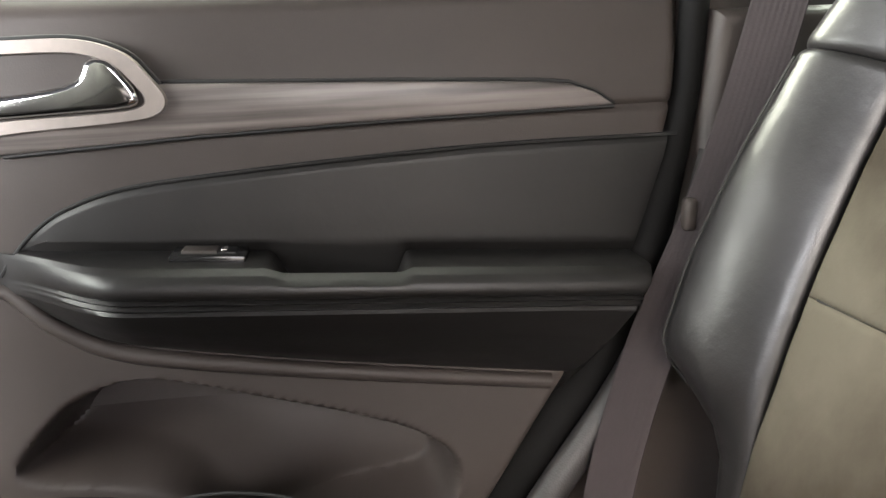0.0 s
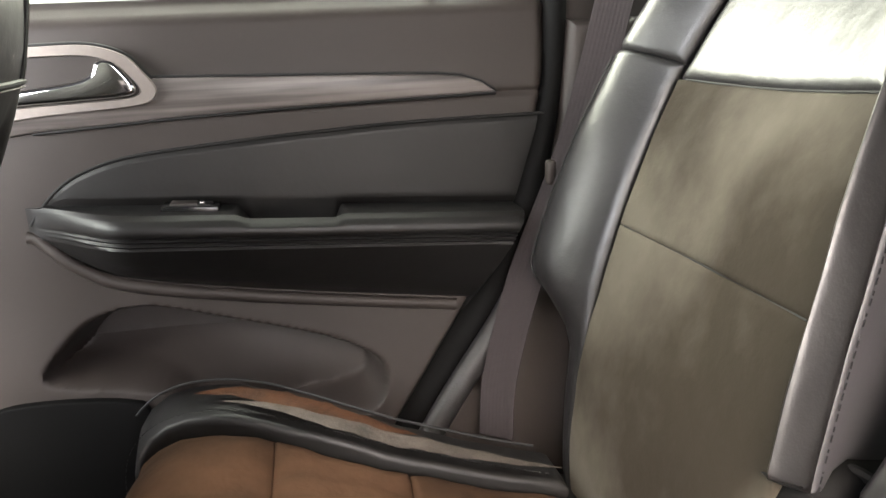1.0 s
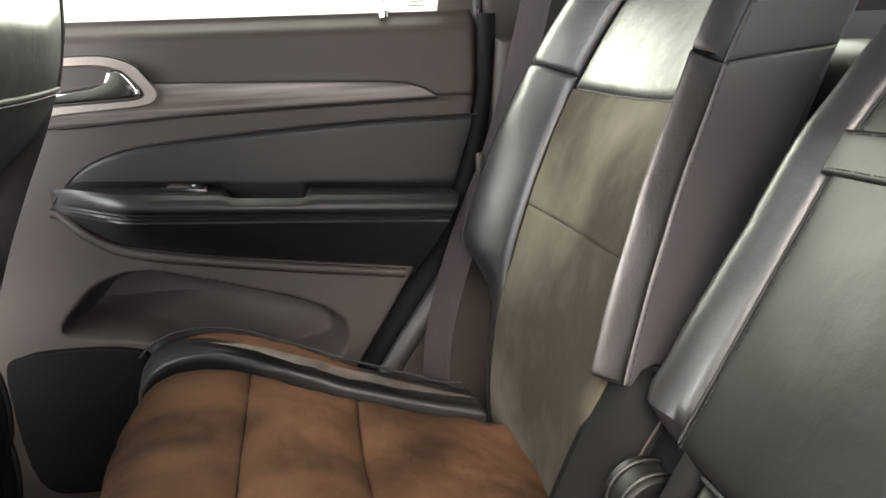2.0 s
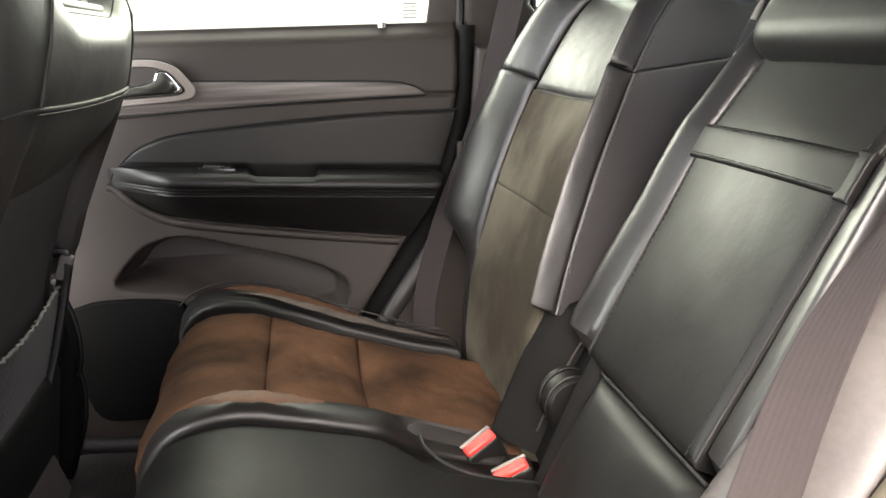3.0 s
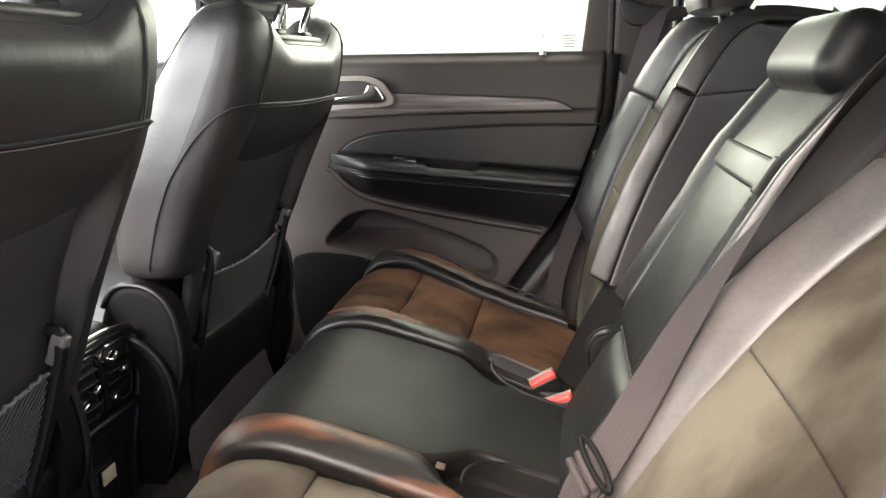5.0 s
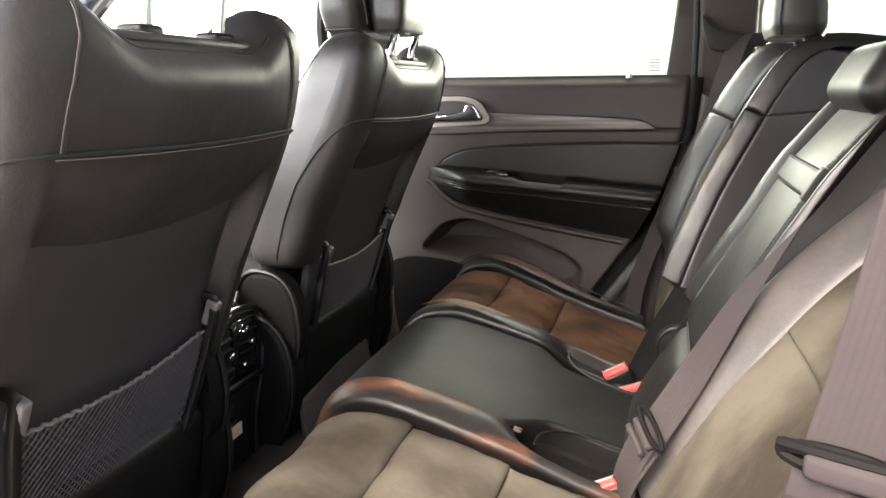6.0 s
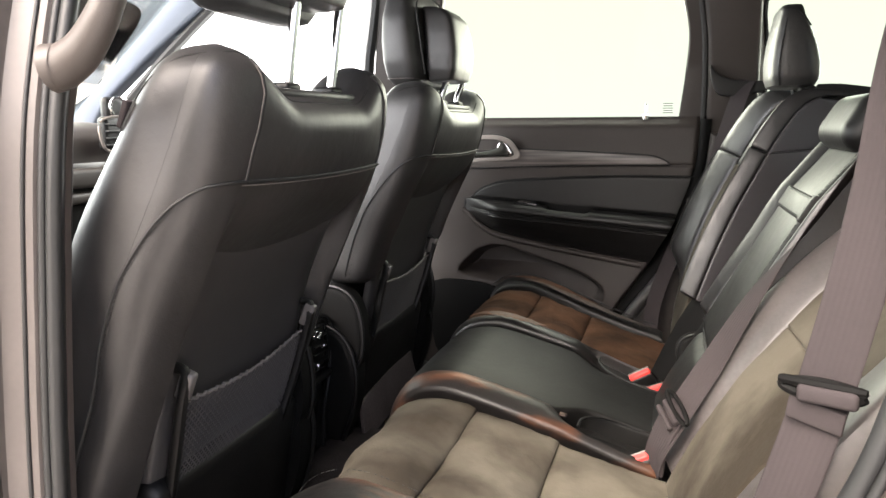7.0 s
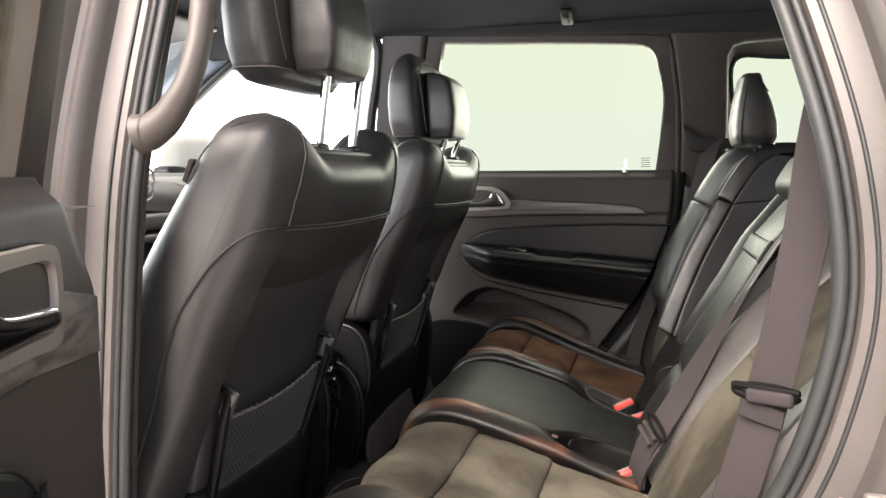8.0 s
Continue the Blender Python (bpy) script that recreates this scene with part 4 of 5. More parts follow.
part("cover_rim", tube(smooth_line([back(0.190, 0.172, -0.020), back(0.175, 0.186, -0.022), back(0.135, 0.186, -0.030), back(0.090, 0.178, -0.036), back(0.070, 0.165, -0.030)], 5), 0.0042, 8), PLASTIC_BLACK, hinge)

# the cushion: a front-to-back line rolled over the front edge
MIDY = -0.035
SEAT_LINE = smooth_line([(-0.150, 0.50), (-0.158, 0.60), (-0.162, 0.655), (-0.150, 0.700), (-0.115, 0.731), (-0.06, 0.741), (0.0, 0.731), (0.10, 0.703), (0.20, 0.672), (0.30, 0.645), (0.36, 0.63)], 6)
SEAT_RUN = [0.0]
for p, q in zip(SEAT_LINE, SEAT_LINE[1:]):
    SEAT_RUN.append(SEAT_RUN[-1] + (q - p).length)


def seat(run, u, h):
    x = float(np.interp(run, SEAT_RUN, [p[0] for p in SEAT_LINE]))
    z = float(np.interp(run, SEAT_RUN, [p[1] for p in SEAT_LINE]))
    a, b = run - 0.012, run + 0.012
    d = Vector((float(np.interp(b, SEAT_RUN, [p[0] for p in SEAT_LINE]) - np.interp(a, SEAT_RUN, [p[0] for p in SEAT_LINE])), 0,
                float(np.interp(b, SEAT_RUN, [p[1] for p in SEAT_LINE]) - np.interp(a, SEAT_RUN, [p[1] for p in SEAT_LINE])))).normalized()
    return Vector((x, MIDY + u, z)) + Vector((-d.z, 0, d.x)) * h


def seat_x(run):
    return float(np.interp(run, SEAT_RUN, [p[0] for p in SEAT_LINE]))


def far_edge(run):
    """How far out the far cushion's insert reaches; it narrows towards the backrest."""
    x = seat_x(run) if run > 0.16 else -0.16
    return lerp([(-0.16, 0.572), (-0.14, 0.568), (-0.08, 0.544), (-0.01, 0.514), (0.035, 0.496), (0.09, 0.480), (0.30, 0.464)], x)


def notch(run):
    return smoothstep(0.095, 0.170, seat_x(run)) if run > 0.25 else 0.0


def seat_run(x):
    k = [i for i in range(len(SEAT_LINE)) if SEAT_LINE[i][1] > 0.62]
    xs_, rs_ = [SEAT_LINE[i][0] for i in k], [SEAT_RUN[i] for i in k]
    j = xs_.index(min(xs_))
    return float(np.interp(x, xs_[j:], rs_[j:]))


upw = (-0.4, 0, 1)
END = seat_run(0.30)
part("base", loft([[Vector((x, y, z)) for y, z in ((-0.62, 0.44), (-0.60, t), (0.53, t), (0.55, 0.44))] for x, t in ((-0.125, 0.48), (-0.12, 0.66), (-0.05, 0.695), (0.10, 0.665), (0.34, 0.60))]), PLASTIC_BLACK, bench, smooth=False)


def front_shift(sg, t, fwd=0.0):
    """The near cushion's front edge lies a little further back, the far one's further forward."""
    return Vector((0.022 * smoothstep(0.55, 0.25, t) if sg < 0 else -fwd * smoothstep(0.62, 0.25, t), 0, 0))


part("centre_panel", pad(lambda s, t: seat(seat_run(-0.16) * 0.45 + (seat_run(0.275) - seat_run(-0.16) * 0.45) * t, (2 * s - 1) * (0.158 - 0.056 * notch(seat_run(-0.16) * 0.45 + (seat_run(0.275) - seat_run(-0.16) * 0.45) * t)), 0.004), 0.316, 0.50, 14, 40, 0.012, 0.009, 0.03, 0.004, 0.0015, 1.0, out=upw), LEATHER_SEAT, bench, "smooth black leather centre seat panel")
for sg in (1, -1):
    bounds = [0.0, seat_run(-0.02 if sg > 0 else 0.006), seat_run(0.105 if sg > 0 else 0.135), END + 0.03]
    for k, name in enumerate(("front_insert", "middle_insert", "back_insert")):
        r0, r1 = bounds[k], bounds[k + 1]
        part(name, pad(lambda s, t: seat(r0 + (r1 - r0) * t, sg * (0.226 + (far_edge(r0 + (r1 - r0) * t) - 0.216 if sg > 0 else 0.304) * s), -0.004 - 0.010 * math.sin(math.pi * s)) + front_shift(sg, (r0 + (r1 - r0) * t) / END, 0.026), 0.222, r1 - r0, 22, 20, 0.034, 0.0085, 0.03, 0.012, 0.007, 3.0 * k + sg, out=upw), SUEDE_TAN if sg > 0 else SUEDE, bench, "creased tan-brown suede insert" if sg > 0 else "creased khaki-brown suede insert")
    def inner_roll(s, t):
        run = 0.02 + (seat_run(0.275) - 0.02) * t
        k = (0.030 if sg > 0 else 0.018) * notch(run)
        return seat(run, sg * (0.158 + k + (0.069 - k) * s), 0.004 + 0.014 * math.sin(math.pi * (s * 0.86 + 0.14)) * smoothstep(0, 0.25, t) - 0.010 * smoothstep(0.7, 1, t) - 0.032 * notch(run) * (smoothstep(1.0, 0.72, s) if sg > 0 else smoothstep(0.75, 0.25, s))) + front_shift(sg, t, -0.006)

    def inner_roll_up(s, t, up):
        return inner_roll(s, t) + Vector((-0.2, 0, 0.98)) * up

    part("inner_bolster", pad(inner_roll, 0.075, 0.52, 12, 50, 0.009, 0.008, 0.03, 0, 0.002, 7.0 + sg, out=upw), LEATHER_ARM if sg > 0 else LEATHER_STREAKED, bench, "black leather bolster with tan streaks")
    def outer_roll(s, t, up=0.0):
        run = 0.02 + (END - 0.05) * t
        start, wide, high = (far_edge(run) + 0.017, 0.082, 0.013) if sg > 0 else (0.53, 0.135, 0.022)
        return seat(run, sg * (start + wide * math.sin(s * math.pi / 2)), up + high * math.sin(math.pi * (0.08 + 0.72 * s)) * smoothstep(0.0, 0.3, t) * (1 - (1.0 if sg > 0 else 1.2) * smoothstep(0.35, 0.95, t)) - 0.10 * smoothstep(0.60, 1, s)) + front_shift(sg, t, 0.020 if sg > 0 else 0.016)

    part("outer_bolster", pad(outer_roll, 0.17, 0.52, 18, 26, 0.010, 0.008, 0.03, 0, 0.003, 9.0 + sg, out=upw), LEATHER_ARM if sg > 0 else LEATHER_STREAKED, bench, "worn black leather outer bolster")
    if sg > 0:
        def worn(roll, a, b, lo, hi, up):
            """A tapered, uneven streak of wear lying on a bolster."""
            def at(t, q):
                k = (t - a) / (b - a)
                rough = 0.12 * math.sin(31 * k + 3 * q) + 0.08 * math.sin(67 * k + 1)
                return roll(lo + (hi - lo) * (0.5 + (q - 0.5) * (1 + rough) * math.sin(math.pi * (0.01 + 0.98 * k)) ** 0.9), t, up)
            return sheet(at, [a + (b - a) * k / 60 for k in range(61)], [k / 8 for k in range(9)])
        part("worn_tan", worn(outer_roll, 0.40, 0.74, 0.14, 0.40, 0.0105), TAN_WEAR, bench, "tan wear on the leather")
        part("worn_edge", worn(outer_roll, 0.44, 0.99, 0.02, 0.22, 0.0110), PALE_WEAR, bench, "pale scuffed leather edge")
        part("worn_spot", worn(inner_roll_up, 0.36, 0.62, 0.14, 0.46, 0.0098), TAN_WEAR, bench, "tan wear on the leather")
        part("bolster_piping", tube([outer_roll(0.50, 0.30 + 0.66 * k / 50, 0.0105) for k in range(51)], 0.0016, 6), SEAM, bench)
    part("bolster_stitching", stitches([outer_roll(0.03, 0.10 + 0.86 * k / 60, 0.009) for k in range(61)], 0.0005), SEAM, bench)
    # hollow for the buckles behind the bolster
    part("buckle_well", pad(lambda s, t: seat(seat_run(0.125) + 0.155 * t, sg * (0.098 + 0.120 * s), -0.026 - 0.024 * math.sin(math.pi * t) * math.sin(math.pi * s)), 0.10, 0.14, 10, 10, 0.006, 0.004, 0.02, out=upw), LEATHER_SOFT, bench)
    edge = [seat(seat_run(0.150) + r, sg * u, 0.003) for r, u in ((0.13, 0.100), (0.09, 0.101), (0.05, 0.105), (0.02, 0.122), (0.004, 0.148), (0.002, 0.176), (0.016, 0.198), (0.05, 0.205), (0.09, 0.206))]
    part("well_piping", tube(smooth_line(edge[:6], 5), 0.0022, 6), LEATHER_SOFT, bench)
for dy in (-0.225, -0.195):
    part("dimple_button", rbox((0.012, 0.012, 0.004), (0.112 + (dy + 0.21), dy, 0.6985), 0.0018, (0, 15, 0)), LEATHER_STREAKED, bench)


def buckle(at, turn, label):
    ob = thing("belt_buckle", at, label, "belt buckle", "belt buckles")
    m = pose(*at, *turn)

    def local(shape):
        return [m @ Vector(p) for p in shape[0]], shape[1]

    part("body", local(rbox((0.050, 0.027, 0.052), (0, 0, -0.027), 0.005)), PLASTIC_BLACK, ob)
    part("release_button", local(rbox((0.044, 0.015, 0.010), (0, -0.0045, 0.0), 0.0035)), RED, ob, "bright red release button")
    part("lip", local(rbox((0.045, 0.005, 0.008), (0, 0.0065, 0.0), 0.0016)), HOOK_GREY, ob, "pale metal slot edge")
    return ob


buckle((0.229, 0.168, 0.655), (8, -26, 14), "black seat belt buckle with red button in the seat")
buckle((0.256, 0.116, 0.645), (6, -24, -4), "black seat belt buckle with red button beside another")
buckle((0.240, -0.240, 0.660), (0, -24, 10), "black seat belt buckle with red button, in its well")

part("trim_pin", tube([(0.345, -0.248, 0.697), (0.338, -0.244, 0.700), (0.334, -0.242, 0.702), (0.332, -0.241, 0.703)], [0.008, 0.008, 0.006, 0.003], 12), PLASTIC_BLACK, bench)

# ---- belts ----
def belt(name, points, normals, label, width=0.046):
    pts = smooth_line(points, 8)
    n = len(points) - 1
    norms = []
    for i in range(len(pts)):
        k = min(i / 8, n - 1e-6)
        j = int(k)
        norms.append(Vector(normals[j]).lerp(Vector(normals[j + 1]), k - j))
    ob = thing(name, tuple(points[-1]), label, "seat belt", "seat belts")
    part("webbing", band(pts, norms, width, 0.0016), BELT, ob)
    return ob


fb = belt("seat_belt", [(0.440, 0.676, 1.258), (0.430, 0.668, 1.240), (0.414, 0.655, 1.19), (0.375, 0.650, 1.05), (0.340, 0.648, 0.95), (0.283, 0.640, 0.82), (0.245, 0.628, 0.70), (0.236, 0.622, 0.62)],
          [(-0.5, -0.7, 0)] * 3 + [(-0.55, -0.75, 0.2)] * 5, "grey-mauve outer seat belt hanging beside the door")
part("stop_button", rbox((0.012, 0.012, 0.030), (0.318, 0.640, 0.953), 0.004), PLASTIC_SOFT, fb)
guide = thing("belt_guide", (0.43, 0.67, 1.27), "black slotted belt guide on the rear pillar", "belt guide")
part("cover", slab(smooth_line([(0.352, 1.296), (0.374, 1.272), (0.42, 1.256), (0.484, 1.254), (0.488, 1.234), (0.43, 1.222), (0.380, 1.222), (0.360, 1.25)], 4, True), lambda a, b, c: Vector((a, 0.668 + c, b)), 0.03, 0.006, 3), PLASTIC_BLACK, guide)

cb = belt("seat_belt", [(0.585, -0.165, 1.165), (0.530, -0.178, 1.113), (0.458, -0.19, 1.006), (0.394, -0.205, 0.909), (0.335, -0.235, 0.805), (0.292, -0.262, 0.735), (0.272, -0.262, 0.690), (0.268, -0.25, 0.655)],
          [(-0.80, 0.55, 0.25), (-0.82, 0.48, 0.30), (-0.87, 0.28, 0.40), (-0.74, -0.25, 0.5), (-0.58, -0.56, 0.5), (-0.55, -0.6, 0.5), (-0.7, -0.5, 0.4), (-0.8, -0.4, 0.3)], "grey-mauve centre seat belt across the backrest")
TM = Vector((0.299, -0.262, 0.754))
TA = Vector((0.031, -0.067, -0.031)).normalized()
TN = Vector((-0.60, -0.55, 0.58)).normalized()
TU = TN.cross(TA).normalized()


def tongue_ring(c, along, up, out, half, deep, r):
    return tube(smooth_line([c + along * (half * math.cos(a)) + up * (deep * math.sin(a)) + out * 0.004 for a in (2 * math.pi * k / 12 for k in range(13))], 3), r, 8)


tg = part("belt_tongue", tongue_ring(TM, TA, TU, TN, 0.034, 0.0065, 0.0034), MATTE_BLACK, cb, "black plastic belt tongue")
for k in (1, 2):
    c = TM + TU * (-0.012 * k if TU.z > 0 else 0.012 * k) + TN * 0.004
    part("folded_loop", tube([c + TA * q for q in (-0.023, -0.022, 0.0, 0.022, 0.023)], [0.003, 0.0045, 0.0045, 0.0045, 0.003], 8), BELT, tg)
part("lower_webbing", band(smooth_line([(0.294, -0.262, 0.748), (0.280, -0.262, 0.715), (0.271, -0.258, 0.685), (0.268, -0.252, 0.655)], 5), [(-0.6, -0.55, 0.5)] * 16, 0.044, 0.005), BELT, cb, "doubled dark webbing below the tongue")
nb = belt("seat_belt", [(0.478, -0.652, 1.36), (0.446, -0.656, 1.22), (0.430, -0.660, 1.084), (0.404, -0.662, 0.938), (0.375, -0.662, 0.819), (0.346, -0.660, 0.70), (0.322, -0.658, 0.60)],
          [(-0.62, -0.78, 0)] * 7, "grey-mauve outer seat belt with a black tongue", 0.047)
NM, NA, NN, NU = Vector((0.402, -0.668, 0.938)), Vector((0.866, -0.5, 0.05)).normalized(), Vector((-0.5, -0.866, 0.0)), Vector((0.0, 0.0, 1.0))
tn = part("belt_tongue", tongue_ring(NM, NA, NU, NN, 0.032, 0.0065, 0.0042), MATTE_BLACK, nb, "black plastic belt tongue")
part("tongue_bar", tube([NM + NA * q + NU * 0.005 + NN * 0.006 for q in (-0.034, -0.030, 0.0, 0.030, 0.034)], [0.003, 0.004, 0.0045, 0.004, 0.003], 8), MATTE_BLACK, tn)
part("folded_loop", rbox((0.047, 0.009, 0.015), tuple(NM + NA * 0.006 - NU * 0.003 + NN * 0.009), 0.004, (0, -3, -30)), BELT, tn, "folded grey webbing over the tongue")
part("stitched_fold", rbox((0.046, 0.004, 0.020), tuple(NM - NA * 0.004 - NU * 0.022 + NN * 0.003), 0.0015, (0, 8, -30)), BELT, tn)


# ---- front seats ----
RINGS = [(0.830, -0.286, -0.372, 0.205), (0.838, -0.273, -0.391, 0.232), (0.860, -0.259, -0.402, 0.246), (0.93, -0.228, -0.400, 0.250),
         (0.99, -0.200, -0.388, 0.252), (1.05, -0.170, -0.362, 0.249), (1.10, -0.150, -0.332, 0.245), (1.15, -0.138, -0.298, 0.241), (1.19, -0.134, -0.272, 0.235), (1.215, -0.139, -0.254, 0.224), (1.232, -0.155, -0.236, 0.200), (1.240, -0.175, -0.215, 0.175)]


def saddle_cap(n, total):
    """Closes the top ring of a backrest by strips from front to rear, so that the scoop stays open."""
    k = total - n
    return [(k + i, k + i + 1, k + n - i - 1, k + (n - i) % n) for i in range(1, n // 2 - 1)] + [(k, k + 1, k + n - 1), (k + n // 2 - 1, k + n // 2, k + n // 2 + 1)]


def front_seat(y0, dx, lift, skirt, label):
    ob = thing("front_seat", (-0.55 + dx, y0, 0.42), label, "car seat", "front seats")

    rings = RINGS
    if skirt:
        rings = [(0.585, -0.378, -0.45, 0.205), (0.593, -0.364, -0.465, 0.232), (0.63, -0.350, -0.465, 0.243), (0.70, -0.322, -0.452, 0.247), (0.78, -0.291, -0.430, 0.248)] + RINGS[2:]
    low = [(0.54, -0.384, -0.47, 0.165), (0.62, -0.370, -0.455, 0.180), (0.70, -0.352, -0.440, 0.195), (0.78, -0.335, -0.415, 0.205), (0.845, -0.320, -0.392, 0.208)]

    def ring_at(z):
        if z < rings[0][0]:
            return [lerp([(r[0], r[k]) for r in low], z) for k in (1, 2, 3)]
        return [lerp([(r[0], r[k]) for r in rings], z) for k in (1, 2, 3)]

    def dip(y, z):
        """The scoop between the shoulders, where the headrest posts stand."""
        return 0.046 * smoothstep(0.186, 0.085, abs(y)) * smoothstep(1.10, 1.225, z)

    def rear(y, z, out=0.0):
        """The rear surface; y from the seat's middle."""
        xr, xf, w = ring_at(z)
        m, d = (xr + xf) / 2, (xr - xf) / 2
        q = min(abs(y) / w, 0.999)
        x = m + d * (1 - q ** 4) ** 0.25
        x -= 0.042 * smoothstep(0.189, 0.170, abs(y)) * smoothstep(1.07, 1.0, z) * smoothstep(0.54, 0.62, z)
        saddle = dip(y, z)
        return Vector((x + dx + out, y0 + y, z - saddle))

    def flank(q, z, sg, out=0.0):
        """The side surface; q from -1 at the front to 1 at the rear."""
        xr, xf, w = ring_at(z)
        return Vector(((xr + xf) / 2 + (xr - xf) / 2 * q + dx, y0 + sg * (w * (1 - min(abs(q), 0.999) ** 4) ** 0.25 + out), z))

    def hard(y, z, out=0.0):
        """The hard rear panel."""
        x = lerp([(0.54, -0.352), (0.62, -0.336), (0.70, -0.315), (0.80, -0.290), (0.86, -0.279), (0.93, -0.254), (1.0, -0.222), (1.065, -0.184)], z)
        return Vector((x - 0.010 * (1 - (y / 0.17) ** 2) + dx + out, y0 + y, z))

    rows = []
    for z, xr, xf, w in rings:
        m, d = (xr + xf) / 2, (xr - xf) / 2
        ring = []
        for k in range(200):
            a = 2 * math.pi * k / 200
            c, s = math.cos(a), math.sin(a)
            y = w * math.copysign(abs(c) ** 0.5, c)
            if s >= 0:
                p = rear(y, z)
            else:
                p = Vector((m - d * abs(s) ** 0.5 + dx + 0.05 * smoothstep(0.16, 0.08, abs(y)) * smoothstep(1.2, 1.05, z), y0 + y, z - dip(y, z)))
            ring.append(p)
        rows.append(ring)
    # finer rings in between
    fine = []
    for i in range(len(rows) - 1):
        for k in range(3):
            t = k / 3
            a, b, c, d = rows[max(i - 1, 0)], rows[i], rows[i + 1], rows[min(i + 2, len(rows) - 1)]
            fine.append([0.5 * (2 * q + (r - p) * t + (2 * p - 5 * q + 4 * r - s) * t * t + (3 * q - p - 3 * r + s) * t ** 3) for p, q, r, s in zip(a, b, c, d)])
    fine.append(rows[-1])
    shell = loft(fine)
    part("backrest", (shell[0], shell[1][:-1] + saddle_cap(len(fine[0]), len(shell[0]))), LEATHER, ob, "black leather front seat backrest")
    part("lower_shell", loft([[Vector(((xr + xf) / 2 + (xr - xf) / 2 * math.copysign(abs(math.sin(a)) ** 0.5, math.sin(a)) + dx, y0 + w * math.copysign(abs(math.cos(a)) ** 0.5, math.cos(a)), z)) for a in (2 * math.pi * k / 40 for k in range(40))] for z, xr, xf, w in low]), PLASTIC_BLACK, ob, "black plastic lower seat back")
    # seams
    for sg in (1, -1):
        up = [rear(sg * (0.178 - 0.014 * smoothstep(1.10, 1.22, z)), z, 0.0008) for z in [1.095 + 0.0095 * k for k in range(15)]]
        corner = [rear(sg * y, z, 0.0018) for y, z in ((0.184, 1.094), (0.200, 1.0935), (0.212, 1.0925))]
        down = corner + [flank(q, z, sg, 0.0008) for q, z in smooth_line([(0.76, 1.091), (0.66, 1.085), (0.51, 1.070), (0.36, 1.042), (0.23, 0.99), (0.17, 0.93), (0.14, 0.88), (0.12, rings[1][0] + 0.006)], 6)]
        part("upper_seam", tube(up, 0.0022, 6), SEAM, ob)
        part("upper_stitching", tube([p + Vector((0.0012, sg * 0.004, 0)) for p in up], 0.0006, 5), THREAD, ob)
        part("side_seam", tube(down, 0.0022, 6), SEAM, ob)
        part("side_stitching", stitches([p + Vector((0.004, sg * 0.0002, 0.0)) for p in down[3:]], 0.0005), SEAM, ob)
        crest = smooth_line([rear(sg * 0.165, 1.2290, 0.001), rear(sg * 0.182, 1.228, 0.001)] + [flank(q, z, sg, 0.0006) for q, z in ((0.66, 1.226), (0.3, 1.2245), (-0.2, 1.219), (-0.55, 1.196), (-0.72, 1.16), (-0.82, 1.12))], 5)
        part("shoulder_seam", tube(crest, 0.0016, 5), SEAM, ob)
        part("shoulder_stitching", tube([p + Vector((0.004, sg * 0.0005, -0.004)) for p in crest], 0.0008, 5), THREAD, ob)
    across = [rear(-0.186 + 0.372 * k / 40, 1.094 - 0.004 * math.cos((k / 40 - 0.5) * math.pi), 0.0018) for k in range(41)]
    part("cross_seam", tube(across, 0.0022, 6), SEAM, ob)
    part("cross_stitching", tube([p + Vector((0.0010, 0, -0.004)) for p in across], 0.0006, 5), THREAD, ob)
    # hard centre panel
    pan = part("back_panel", pad(lambda s, t: hard((-0.170 + 0.340 * s) * lerp([(0, 0.94), (0.5, 1.0), (1, 0.98)], t), 0.575 + 0.448 * t, -0.003), 0.31, 0.44, 22, 26, 0.040, 0.012, 0.01, out=(1, 0, 0)), BACK_SHELL, ob, "smooth black hard back panel")
    # pocket: two bars with hooks, a net between
    def bar_y(t, sg):
        return sg * lerp([(0, 0.150), (0.7, 0.150), (1, 0.148)], t)
    for sg in (1, -1):
        pts = [hard(sg * y, z - (0.010 if sg < 0 else 0.0), o) for y, z, o in ((0.108 if sg > 0 else 0.136, 0.600, 0.004), (0.126 if sg > 0 else 0.144, 0.68, 0.008), (0.144 if sg > 0 else 0.151, 0.76, 0.009), (0.156, 0.83, 0.010), (0.156, 0.868, 0.012), (0.156, 0.876, 0.005), (0.156, 0.877, -0.006))]
        part("pocket_bar", tube(smooth_line(pts, 5), [0.0125 if sg > 0 else 0.0105] * 20 + [0.009] * 11, 10, 0.7), PLASTIC_BLACK, ob)
        part("hook", rbox((0.018, 0.015, 0.038), tuple(hard(sg * 0.154, 0.856 - (0.010 if sg < 0 else 0.0), 0.013)), 0.004, (0, 22, 0)), HOOK_GREY, ob, "pale grey pocket clip")

    def net(s, z):
        sag = 0.012 * math.sin(math.pi * s) * smoothstep(0.6, 0.83, z)
        return hard(-0.149 + 0.012 * (0.85 - z) / 0.25 + (0.298 - 0.050 * (0.85 - z) / 0.25) * s, z - 0.012 * math.sin(math.pi * s) - 0.011 * (1 - s), 0.008 + sag)

    z0, z1, lines = 0.605, 0.832, []
    nx, nz = 30, 24
    for k in range(-nz, nx):
        for dirn in (1, -1):
            run = []
            for j in range(nz + 1):
                i = k + j if dirn > 0 else k + nz - j
                if 0 <= i <= nx:
                    run.append(net(i / nx, z0 + (z1 - z0) * j / nz) + Vector((0.0004 * dirn, 0, 0)))
            if len(run) > 1:
                lines.append(tube(run, 0.0010, 3))
